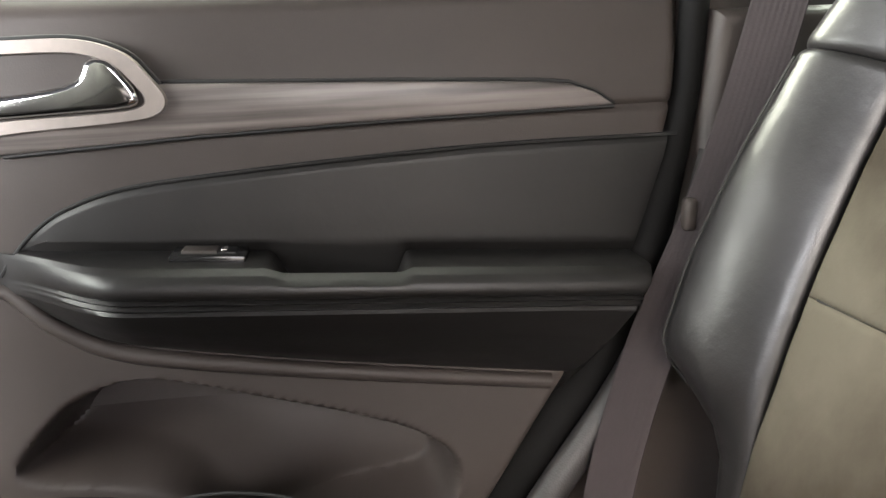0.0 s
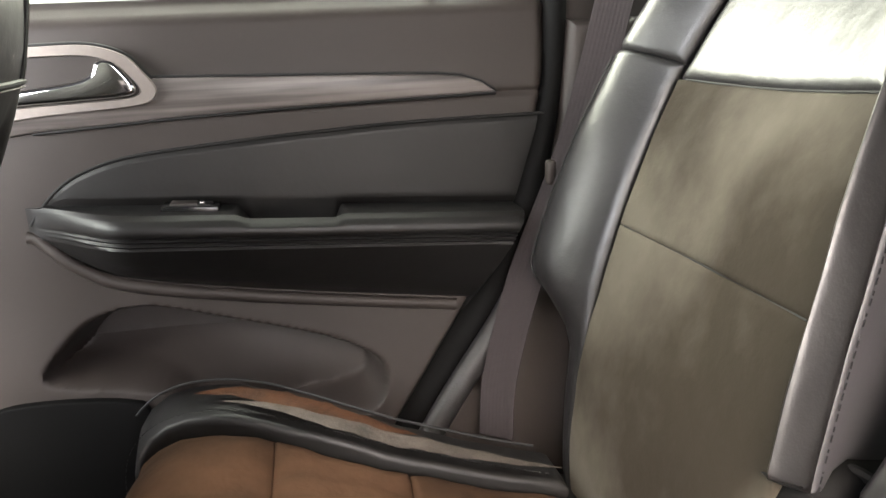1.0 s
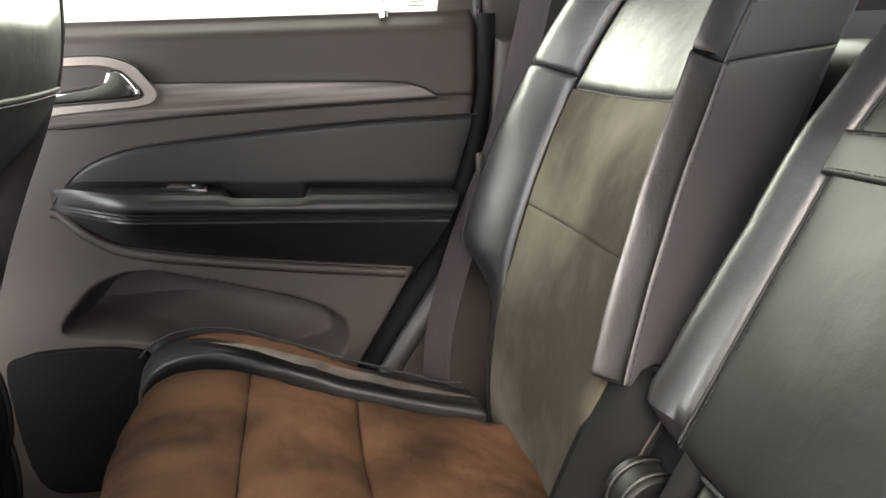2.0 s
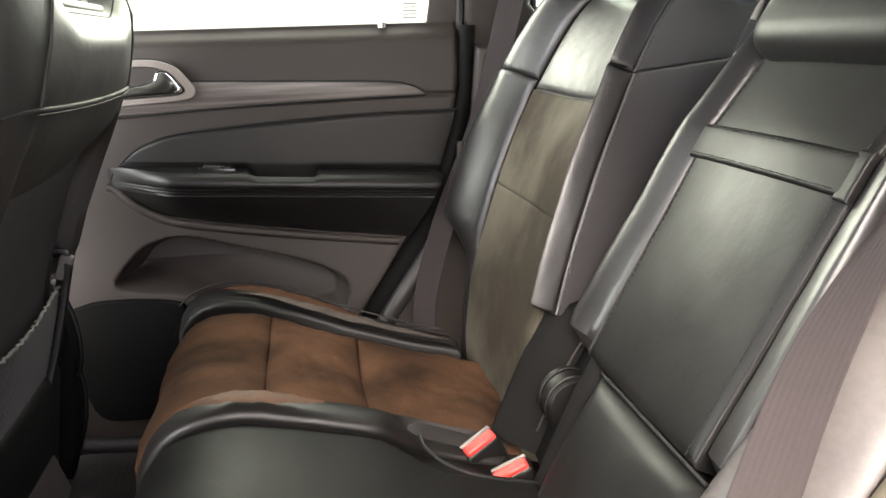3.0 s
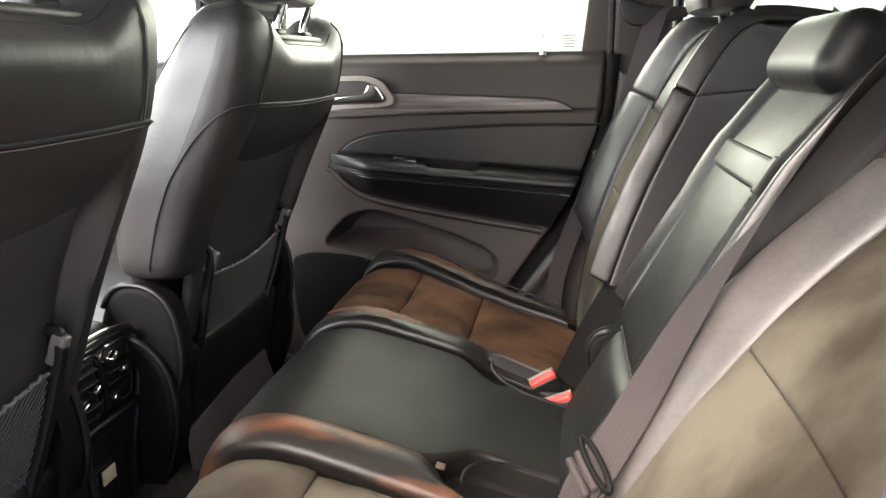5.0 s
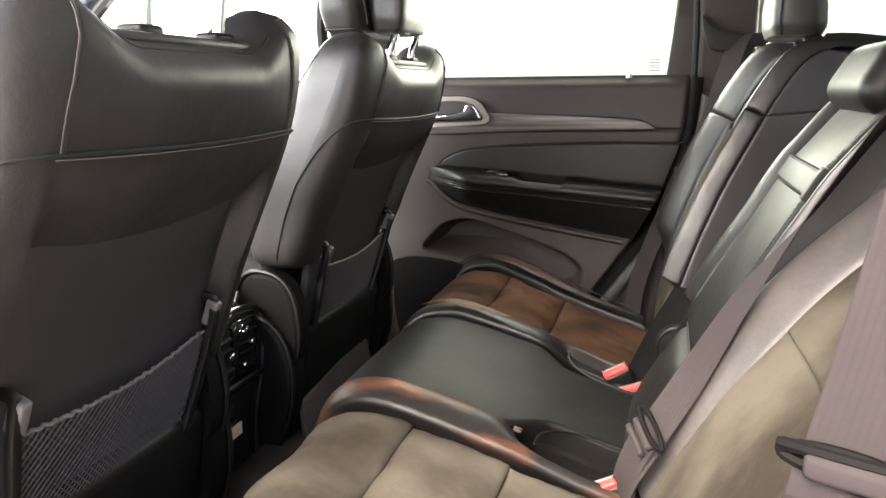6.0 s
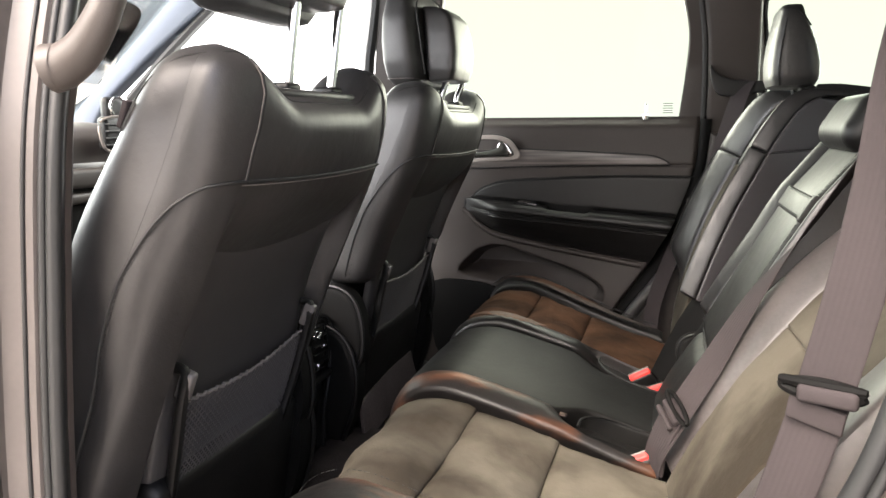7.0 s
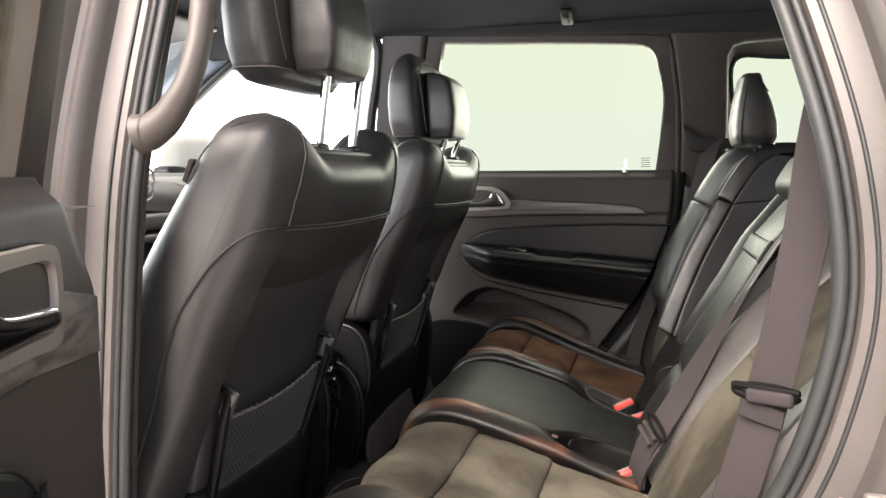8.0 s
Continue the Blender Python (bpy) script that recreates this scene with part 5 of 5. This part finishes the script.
    part("pocket_net", merged(*lines), NET, ob, "black stretch net map pocket", smooth=False)
    part("net_hem", tube([net(k / 60, z1) + Vector((0.001 * math.sin(k * 1.7), 0, 0.0015 * math.sin(k * 2.3))) for k in range(61)], 0.0024, 8), HEM, ob)
    # headrest on two posts
    zb = 1.245 + lift
    for sy in (-0.038, 0.084):
        part("post", tube(smooth_line([(-0.186 + dx, y0 + sy + 0.004, 1.17), (-0.183 + dx, y0 + sy + 0.005, 1.215), (-0.173 + dx, y0 + sy + 0.013, 1.25 + lift), (-0.164 + dx, y0 + sy + 0.014, 1.32 + lift)], 4), 0.007, 10), CHROME, ob, "chrome headrest post")
        part("post_collar", rbox((0.030, 0.036, 0.012), (-0.187 + dx, y0 + sy, 1.199), 0.005), PLASTIC_BLACK, ob)
    part("top_ledge", rbox((0.060, 0.215, 0.012), (-0.186 + dx, y0, 1.190), 0.005), LEATHER, ob)
    part("ledge_seam", tube([rear(-0.135 + 0.27 * k / 30, 1.226, 0.001) for k in range(31)], 0.0014, 5), SEAM, ob)
    pad_rows = [(-0.016, -0.256, -0.222, 0.075), (-0.012, -0.272, -0.212, 0.100), (0.004, -0.284, -0.206, 0.119), (0.035, -0.290, -0.205, 0.130), (0.080, -0.292, -0.208, 0.134), (0.125, -0.290, -0.213, 0.131),
                (0.160, -0.283, -0.219, 0.121), (0.182, -0.273, -0.228, 0.105), (0.194, -0.258, -0.240, 0.080)]
    cap_rows = [(-0.002, -0.200, -0.170, 0.062), (0.002, -0.204, -0.148, 0.070), (0.022, -0.207, -0.140, 0.077), (0.060, -0.209, -0.136, 0.080), (0.100, -0.211, -0.142, 0.078), (0.130, -0.214, -0.150, 0.073),
                (0.146, -0.216, -0.168, 0.068), (0.152, -0.218, -0.190, 0.058)]

    def bun(rows, soft):
        """A stuffed block: rings of (height, front, rear, half width)."""
        out = []
        table = [[(r[0], r[k]) for r in rows] for k in (1, 2, 3)]
        zs = [rows[0][0] + (rows[-1][0] - rows[0][0]) * (0.5 - 0.5 * math.cos(math.pi * i / 30)) for i in range(31)]
        for z in zs:
            xf, xr, w = (lerp(q, z) for q in table)
            out.append([Vector(((xf + xr) / 2 + (xr - xf) / 2 * math.copysign(abs(math.sin(a)) ** soft, math.sin(a)) + dx, y0 + w * math.copysign(abs(math.cos(a)) ** (soft - 0.08), math.cos(a)), zb + z)) for a in (2 * math.pi * k / 64 for k in range(64))])
        return loft(out)

    hr = part("headrest", bun(pad_rows, 0.5), LEATHER, ob, "black leather headrest")
    part("headrest_core", rbox((0.05, 0.11, 0.12), (-0.205 + dx, y0, zb + 0.072), 0.012), MATTE_BLACK, hr)
    part("headrest_back", bun(cap_rows, 0.34), LEATHER, hr, "padded rear cap of the headrest")
    rim = smooth_line([(x + dx, y0 + y, zb + z) for x, y, z in ((-0.196, -0.104, 0.012), (-0.199, -0.124, 0.08), (-0.210, -0.112, 0.150), (-0.226, 0, 0.184), (-0.210, 0.112, 0.150), (-0.199, 0.124, 0.08), (-0.196, 0.104, 0.012))], 6)
    part("headrest_seam", tube(rim, 0.0016, 6), SEAM, hr)
    hem = []
    for k in range(41):
        a = math.pi * (1.0 + 1.0 * k / 40)
        hem.append(Vector((-0.2455 - 0.0400 * math.copysign(abs(math.cos(a)) ** 0.5, math.cos(a)) + dx, y0 - 0.1195 * abs(math.sin(a)) ** 0.42, zb + 0.003)))
    part("headrest_stitching", tube(hem, 0.0009, 5), THREAD, hr)
    # side wing tag, recliner covers, cushion and base
    if skirt:
        part("tag_slit", tube([flank(-0.62, 1.148 + 0.0035 * k, -1, -0.0005) for k in range(10)], 0.0030, 6), RUBBER_BLACK, ob)
        at = flank(-0.70, 1.165, -1, 0.004)
        part("side_tag", rbox((0.007, 0.016, 0.030), tuple(at), 0.002, (0, 22, 0)), BELT, ob, "small woven side tag sewn into the seam")
    wide = 0.225 if skirt else 0.250
    for sg in ((1,) if skirt else (1, -1)):
        cov = smooth_line([(-0.42, 0.66), (-0.43, 0.74), (-0.40, 0.815), (-0.35, 0.826), (-0.310, 0.80), (-0.293, 0.74), (-0.300, 0.67), (-0.34, 0.635)], 5, True)
        part("recliner_cover", slab(cov, lambda a, b, c: Vector((a + dx, y0 + sg * (wide - 0.014 - c), b)), 0.04, 0.014, 4), MATTE_BLACK, ob)
        part("cover_bead", tube([(a + dx, y0 + sg * (wide - 0.017), b) for a, b in cov[8:34]], 0.0045, 8), PLASTIC_BLACK, ob)
        low = smooth_line([(-0.57, 0.44), (-0.55, 0.64), (-0.43, 0.737), (-0.360, 0.744), (-0.315, 0.70), (-0.303, 0.62), (-0.325, 0.53), (-0.38, 0.45)], 5, True)
        part("side_valance", slab(low, lambda a, b, c: Vector((a + dx, y0 + sg * (wide - c), b)), 0.05, 0.014, 4), MATTE_BLACK, ob)
        part("valance_bead", tube([(a + dx, y0 + sg * (wide - 0.003), b) for a, b in low[8:34]], 0.0045, 8), PLASTIC_BLACK, ob)
    if skirt:
        part("boot", rbox((0.03, 0.05, 0.085), (-0.392 + dx, y0 + 0.212, 0.602), 0.010, (0, 14, 0)), MATTE_BLACK, ob, "ribbed black boot at the seat hinge")
        for k in range(7):
            part("boot_rib", tube(smooth_line([(-0.380 + 0.003 * k + dx, y0 + 0.188, 0.572 + 0.010 * k), (-0.368 + 0.003 * k + dx, y0 + 0.212, 0.570 + 0.010 * k), (-0.380 + 0.003 * k + dx, y0 + 0.238, 0.578 + 0.010 * k)], 4), 0.003, 6), PLASTIC_SOFT, ob)
        part("release_lever", rbox((0.016, 0.050, 0.020), (-0.352 + dx, y0 + 0.170, 0.640), 0.005, (0, 20, 24), 0.7), BACK_SHELL, ob)
    part("lower_panel", rbox((0.05, 0.36, 0.24), (-0.345 + dx, y0, 0.60), 0.02, (0, 10, 0)), PLASTIC_BLACK, ob)
    part("cushion", rbox((0.56, 0.50, 0.17), (-0.70 + dx, y0, 0.66), 0.05, (0, 6, 0)), LEATHER, ob)
    part("rail", rbox((0.60, 0.38, 0.12), (-0.68 + dx, y0, 0.48), 0.02), PLASTIC_BLACK, ob)
    return ob


front_seat(-0.440, 0.0, 0.058, True, "black leather driver seat with net back pocket, headrest raised")
front_seat(0.266, -0.024, 0.0, False, "black leather passenger seat with net back pocket, headrest lowered")

flap = thing("floor_mat", (-0.35, 0.25, 0.42), "grey carpet flap hanging below the passenger seat", "mat")
part("flap", slab([(0.06, 0.480), (0.08, 0.560), (0.40, 0.600), (0.41, 0.520), (0.22, 0.490)], lambda a, b, c: Vector((-0.33 - c + 0.2 * (0.5 - b), a, b)), 0.008, 0.002), CARPET_GREY, flap)

console = thing("centre_console", (-0.7, -0.09, 0.42), "black centre console with rear air vents and chrome trim", "console")
part("body", rbox((0.66, 0.21, 0.36), (-0.735, -0.080, 0.60), 0.03), PLASTIC_BLACK, console)
part("lid", rbox((0.38, 0.21, 0.06), (-0.62, -0.095, 0.80), 0.022), LEATHER, console)
rp = part("rear_panel", rbox((0.03, 0.20, 0.34), (-0.405, -0.078, 0.60), 0.014), PLASTIC_GLOSS, console)
for y in (-0.108, -0.036):
    part("air_vent", rbox((0.02, 0.064, 0.085), (-0.392, y, 0.716), 0.012), PLASTIC_BLACK, rp)
    part("vent_surround", tube(smooth_line([(-0.381, y - 0.030, 0.680), (-0.381, y - 0.031, 0.752), (-0.381, y, 0.760), (-0.381, y + 0.031, 0.752), (-0.381, y + 0.030, 0.680), (-0.381, y, 0.673)], 4, True), 0.0026, 6), PLASTIC_GLOSS, rp)
    for k in range(4):
        part("vent_slat", rbox((0.010, 0.052, 0.004), (-0.381, y, 0.690 + 0.017 * k), 0.0012, (0, 20, 0)), PLASTIC_BLACK, rp)
for y, z, turn in ((-0.095, 0.714, 14), (-0.028, 0.720, -10), (-0.049, 0.746, 30), (-0.055, 0.686, -20), (-0.122, 0.700, 8)):
    part("vent_tab", rbox((0.014, 0.017, 0.009), (-0.376, y, z), 0.003, (turn, 0, 8)), CHROME, rp)
part("power_socket", rbox((0.012, 0.12, 0.05), (-0.390, -0.078, 0.625), 0.008), PLASTIC_GLOSS, rp)
part("storage_lip", rbox((0.022, 0.17, 0.014), (-0.384, -0.078, 0.655), 0.005), PLASTIC_BLACK, rp)
part("trim_loop", tube(smooth_line([(-0.386, -0.176, 0.46), (-0.384, -0.178, 0.60), (-0.384, -0.172, 0.755), (-0.386, -0.078, 0.782), (-0.384, 0.020, 0.760), (-0.384, 0.012, 0.66), (-0.386, -0.014, 0.57), (-0.388, -0.020, 0.46)], 5), 0.0048, 8), PLASTIC_GLOSS, rp)
part("sticker", rbox((0.003, 0.03, 0.022), (-0.386, -0.076, 0.572), 0.0008), CREAM, rp, "small cream warning sticker")

# ---- far side trims below the belt line ----
solo("pillar_c_lower", slab([(0.362, 1.13), (0.354, 1.04), (0.352, 1.0), (0.340, 0.912), (0.285, 0.790), (0.19, 0.630), (0.09, 0.42), (0.62, 0.42), (0.62, 1.13)], lambda a, b, c: Vector((a, 0.688 + c, b)), 0.05, 0.016, 4), PLASTIC_SOFT, (0.35, 0.70, 0.42), "dark grey trim beside the rear seat and door", "pillar trim", "structure")
solo("trim_ridge", tube(smooth_line([(0.365, 0.684, 1.0), (0.335, 0.680, 0.90), (0.275, 0.674, 0.78), (0.19, 0.668, 0.66), (0.10, 0.664, 0.52)], 5), 0.017, 10), PLASTIC, (0.3, 0.68, 0.8), "rounded grey plastic edge beside the door seal", "trim", "structure")
solo("sill_trim", tube(smooth_line([(-0.50, 0.66, 0.50), (-0.42, 0.655, 0.462), (-0.30, 0.65, 0.448), (-0.12, 0.648, 0.446), (0.05, 0.648, 0.446)], 5), 0.014, 10), PLASTIC, (-0.3, 0.65, 0.45), "grey plastic edge of the far door sill", "trim", "structure")


# ---- near side: door opening ----
def near(a, b, c):
    """An outline of (x, z) on the near side, c outwards."""
    h = b - 1.165
    return Vector((a, -0.735 + 0.12 * (h + math.sqrt(h * h + 0.006)) - c, b))


AP = smooth_line([(-0.300, 0.46), (-0.322, 0.60), (-0.316, 0.80), (-0.300, 1.00), (-0.286, 1.16), (-0.272, 1.32), (-0.250, 1.50), (-0.20, 1.565), (0.0, 1.575), (0.21, 1.560), (0.31, 1.50),
                  (0.372, 1.36), (0.406, 1.26), (0.431, 1.16), (0.442, 1.06), (0.431, 0.97), (0.400, 0.87), (0.335, 0.76), (0.26, 0.64), (0.185, 0.54), (0.10, 0.475), (0.0, 0.45), (-0.2, 0.445)], 10, True)
C0 = Vector((0.06, 1.02))


def grown(k):
    """The opening's outline widened by k metres."""
    n = len(AP)
    out = []
    for i in range(n):
        d = AP[(i + 1) % n] - AP[i - 1]
        q = Vector((d.y, -d.x)).normalized()
        if q.dot(AP[i] - C0) < 0:
            q = -q
        out.append(AP[i] + q * k)
    return out


def strip(rows):
    """A closed loop swept round the opening: rows of (widening, depth outwards)."""
    loops = [[near(p[0], p[1], c) for p in grown(k)] for k, c in rows]
    n = len(loops[0])
    verts, faces = [p for r in loops for p in r], []
    for j in range(len(loops) - 1):
        for i in range(n):
            k = (i + 1) % n
            faces.append((j * n + i, j * n + k, (j + 1) * n + k, (j + 1) * n + i))
    return verts, faces


body = thing("body_side", (0.0, -0.80, 0.40), "grey painted car body side round the open rear doorway", "car body", kind="structure")
def bulb(k, c, r):
    return [(k - r * math.cos(a), c + r * math.sin(a)) for a in (math.pi * (q / 8 - 0.25) for q in range(11))]


part("weatherstrip", strip([(0.012, -0.014)] + bulb(0.006, 0.006, 0.0075)), RUBBER, body, "grey rubber door seal round the opening")
part("seal_lip", strip(bulb(0.0165, 0.010, 0.0042)), RUBBER, body)
part("door_jamb", strip([(0.016, 0.000), (0.024, 0.014), (0.046, 0.018), (0.056, 0.024), (0.060, 0.036), (0.064, 0.046), (0.070, 0.050), (0.078, 0.048), (0.084, 0.052), (0.088, 0.066), (0.094, 0.076), (0.118, 0.082), (0.123, 0.085), (0.126, 0.092), (0.130, 0.099), (0.138, 0.103), (0.19, 0.1050), (0.24, 0.1065)]), PAINT, body, "painted stepped door jamb")
part("jamb_line", strip(bulb(0.034, 0.0165, 0.0022)), RUBBER_BLACK, body)
part("inner_trim", strip([(0.012, -0.012), (0.010, -0.020), (0.030, -0.026), (0.085, -0.024), (0.10, -0.010), (0.10, 0.004), (0.014, 0.004)]), PLASTIC_SOFT, body, "grey plastic inner pillar trim")
outer_q = [(0.52, 0.40), (0.545, 0.95), (0.575, 1.12), (0.54, 1.25), (0.46, 1.44), (0.38, 1.66), (1.3, 1.62), (1.3, 0.40)]
part("quarter_panel", slab(outer_q, lambda a, b, c: Vector((a, lean(-0.812, b) - 0.0275 + c, b)), 0.05, 0.012, 3), PAINT, body, "grey metallic rear quarter panel")
part("striker", merged(rbox((0.03, 0.012, 0.03), (0.475, -0.80, 0.88), 0.004), tube([(0.445, -0.80, 0.885), (0.43, -0.815, 0.885), (0.43, -0.835, 0.885), (0.46, -0.84, 0.885)], 0.005, 8)), SATIN, body)
part("sill", rbox((0.62, 0.12, 0.06), (-0.08, -0.80, 0.435), 0.015), PLASTIC_BLACK, body)
part("roof_edge", slab([(-1.1, 1.585), (0.5, 1.59), (0.5, 1.70), (-1.1, 1.70)], lambda a, b, c: Vector((a, lean(-0.735, b) - 0.02 - c, b)), 0.06, 0.01), PAINT, body)

bp = thing("pillar_b_near", (-0.36, -0.78, 0.42), "grey plastic middle pillar trim with a seat belt", "pillar trim", kind="structure")
part("inner_cover", slab([(-0.47, 0.44), (-0.45, 1.10), (-0.42, 1.36), (-0.36, 1.60), (-0.255, 1.60), (-0.282, 1.32), (-0.298, 1.16), (-0.312, 1.0), (-0.33, 0.80), (-0.335, 0.44)], lambda a, b, c: near(a, b, c - 0.028), 0.022, 0.010, 4), PLASTIC_SOFT, bp)
part("outer_panel", slab([(-0.54, 0.40), (-0.52, 1.10), (-0.46, 1.40), (-0.38, 1.66), (-0.33, 1.66), (-0.38, 1.32), (-0.405, 1.16), (-0.42, 0.9), (-0.42, 0.40)], lambda a, b, c: Vector((a, lean(-0.812, b) - c, b)), 0.03, 0.012, 3), PAINT, bp)

grab = thing("grab_handle", (-0.27, -0.74, 1.2), "soft grey loop grab handle on the middle pillar", "grab handle")
GRIP = smooth_line([(-0.270, -0.7545, 1.205), (-0.264, -0.7535, 1.206), (-0.257, -0.752, 1.208), (-0.235, -0.750, 1.223), (-0.214, -0.746, 1.254), (-0.204, -0.738, 1.290), (-0.201, -0.728, 1.335), (-0.206, -0.716, 1.381), (-0.218, -0.700, 1.436), (-0.250, -0.690, 1.470), (-0.290, -0.690, 1.480)], 6)
part("loop", tube(GRIP, [lerp([(0.0, 0.0235), (0.12, 0.0225), (0.28, 0.0185), (0.42, 0.0145), (0.85, 0.0135), (1.0, 0.018)], k / (len(GRIP) - 1)) for k in range(len(GRIP))], 16, 0.9), GRAB_GREY, grab)
part("upper_mount", rbox((0.05, 0.03, 0.045), (-0.292, -0.690, 1.478), 0.010), PLASTIC_SOFT, grab)

# near front door, closed, seen edge-on past the pillar
nfd = thing("front_door", (-0.95, -0.76, 0.40), "closed front driver door with dark grey trim", "car door")
part("door_panel", slab([(-1.52, 0.42), (-1.52, 1.17), (-0.50, 1.17), (-0.50, 0.42)], lambda a, b, c: Vector((a, -0.74 - c, b)), 0.09, 0.015, 3), PLASTIC, nfd)
part("window_frame", tube(smooth_line([(-1.42, lean(-0.75, 1.24), 1.24), (-1.20, lean(-0.75, 1.40), 1.40), (-0.95, lean(-0.75, 1.55), 1.55), (-0.75, lean(-0.75, 1.567), 1.567), (-0.46, lean(-0.75, 1.57), 1.57)], 5), 0.016, 8), RUBBER_BLACK, nfd)

# windscreen header, visor, mirror
vis = thing("sun_visor", (-0.98, 0.25, 1.57), "grey folded sun visor with a pale label", "sun visor")
part("board", rbox((0.16, 0.40, 0.018), (-1.00, 0.22, 1.562), 0.008, (0, -10, 0)), PLASTIC_SOFT, vis)
part("visor_label", rbox((0.05, 0.12, 0.002), (-0.99, 0.18, 1.5510), 0.0006, (0, -10, 0)), CONCRETE, vis)
hook = thing("coat_hook", (0.045, 0.60, 1.585), "black folding coat hook on the headliner edge", "coat hook")
part("plate", rbox((0.032, 0.064, 0.014), (0.046, 0.566, 1.579), 0.006, (-24, 0, 0)), PLASTIC_BLACK, hook)
part("hook_arm", rbox((0.012, 0.032, 0.014), (0.046, 0.568, 1.571), 0.004, (-24, 0, 0)), PLASTIC, hook)

# cargo end
gate = thing("liftgate", (1.25, 0, 0.5), "closed liftgate with dark trim and rear window", "liftgate")
part("lower_trim", rbox((0.08, 1.40, 0.70), (1.28, 0, 0.80), 0.03), PLASTIC, gate)
part("header", rbox((0.10, 1.30, 0.08), (1.10, 0, 1.57), 0.02), PLASTIC, gate)
solo("cargo_floor", box_shape(0.45, 1.26, -0.72, 0.72, 0.60, 0.64), CARPET, (0.8, 0, 0.62), "black carpeted cargo floor", "floor", "structure", smooth=False)
solo("parcel_cover", rbox((0.10, 1.30, 0.10), (0.70, 0, 1.06), 0.04, seg=5), PLASTIC_SOFT, (0.7, 0, 1.06), "grey rolled cargo cover behind the rear seats", "cargo cover")
glass_r = part("pane", slab([(-0.58, 1.14), (-0.52, 1.50), (0.52, 1.50), (0.58, 1.14)], lambda a, b, c: Vector((1.27 - 0.45 * (b - 1.14) + c, a, b)), 0.004, 0), GLASS, gate)
glass_r.visible_shadow = False
screen = thing("windscreen", (-1.5, 0.0, 1.2), "clear raked windscreen above the dashboard", "window", kind="structure")
glass_f = part("pane", slab([(-0.66, 1.14), (-0.58, 1.58), (0.58, 1.58), (0.66, 1.14)], lambda a, b, c: Vector((-1.66 + 1.36 * (b - 1.14) - c, a, b)), 0.005, 0), GLASS, screen)
glass_f.visible_shadow = False
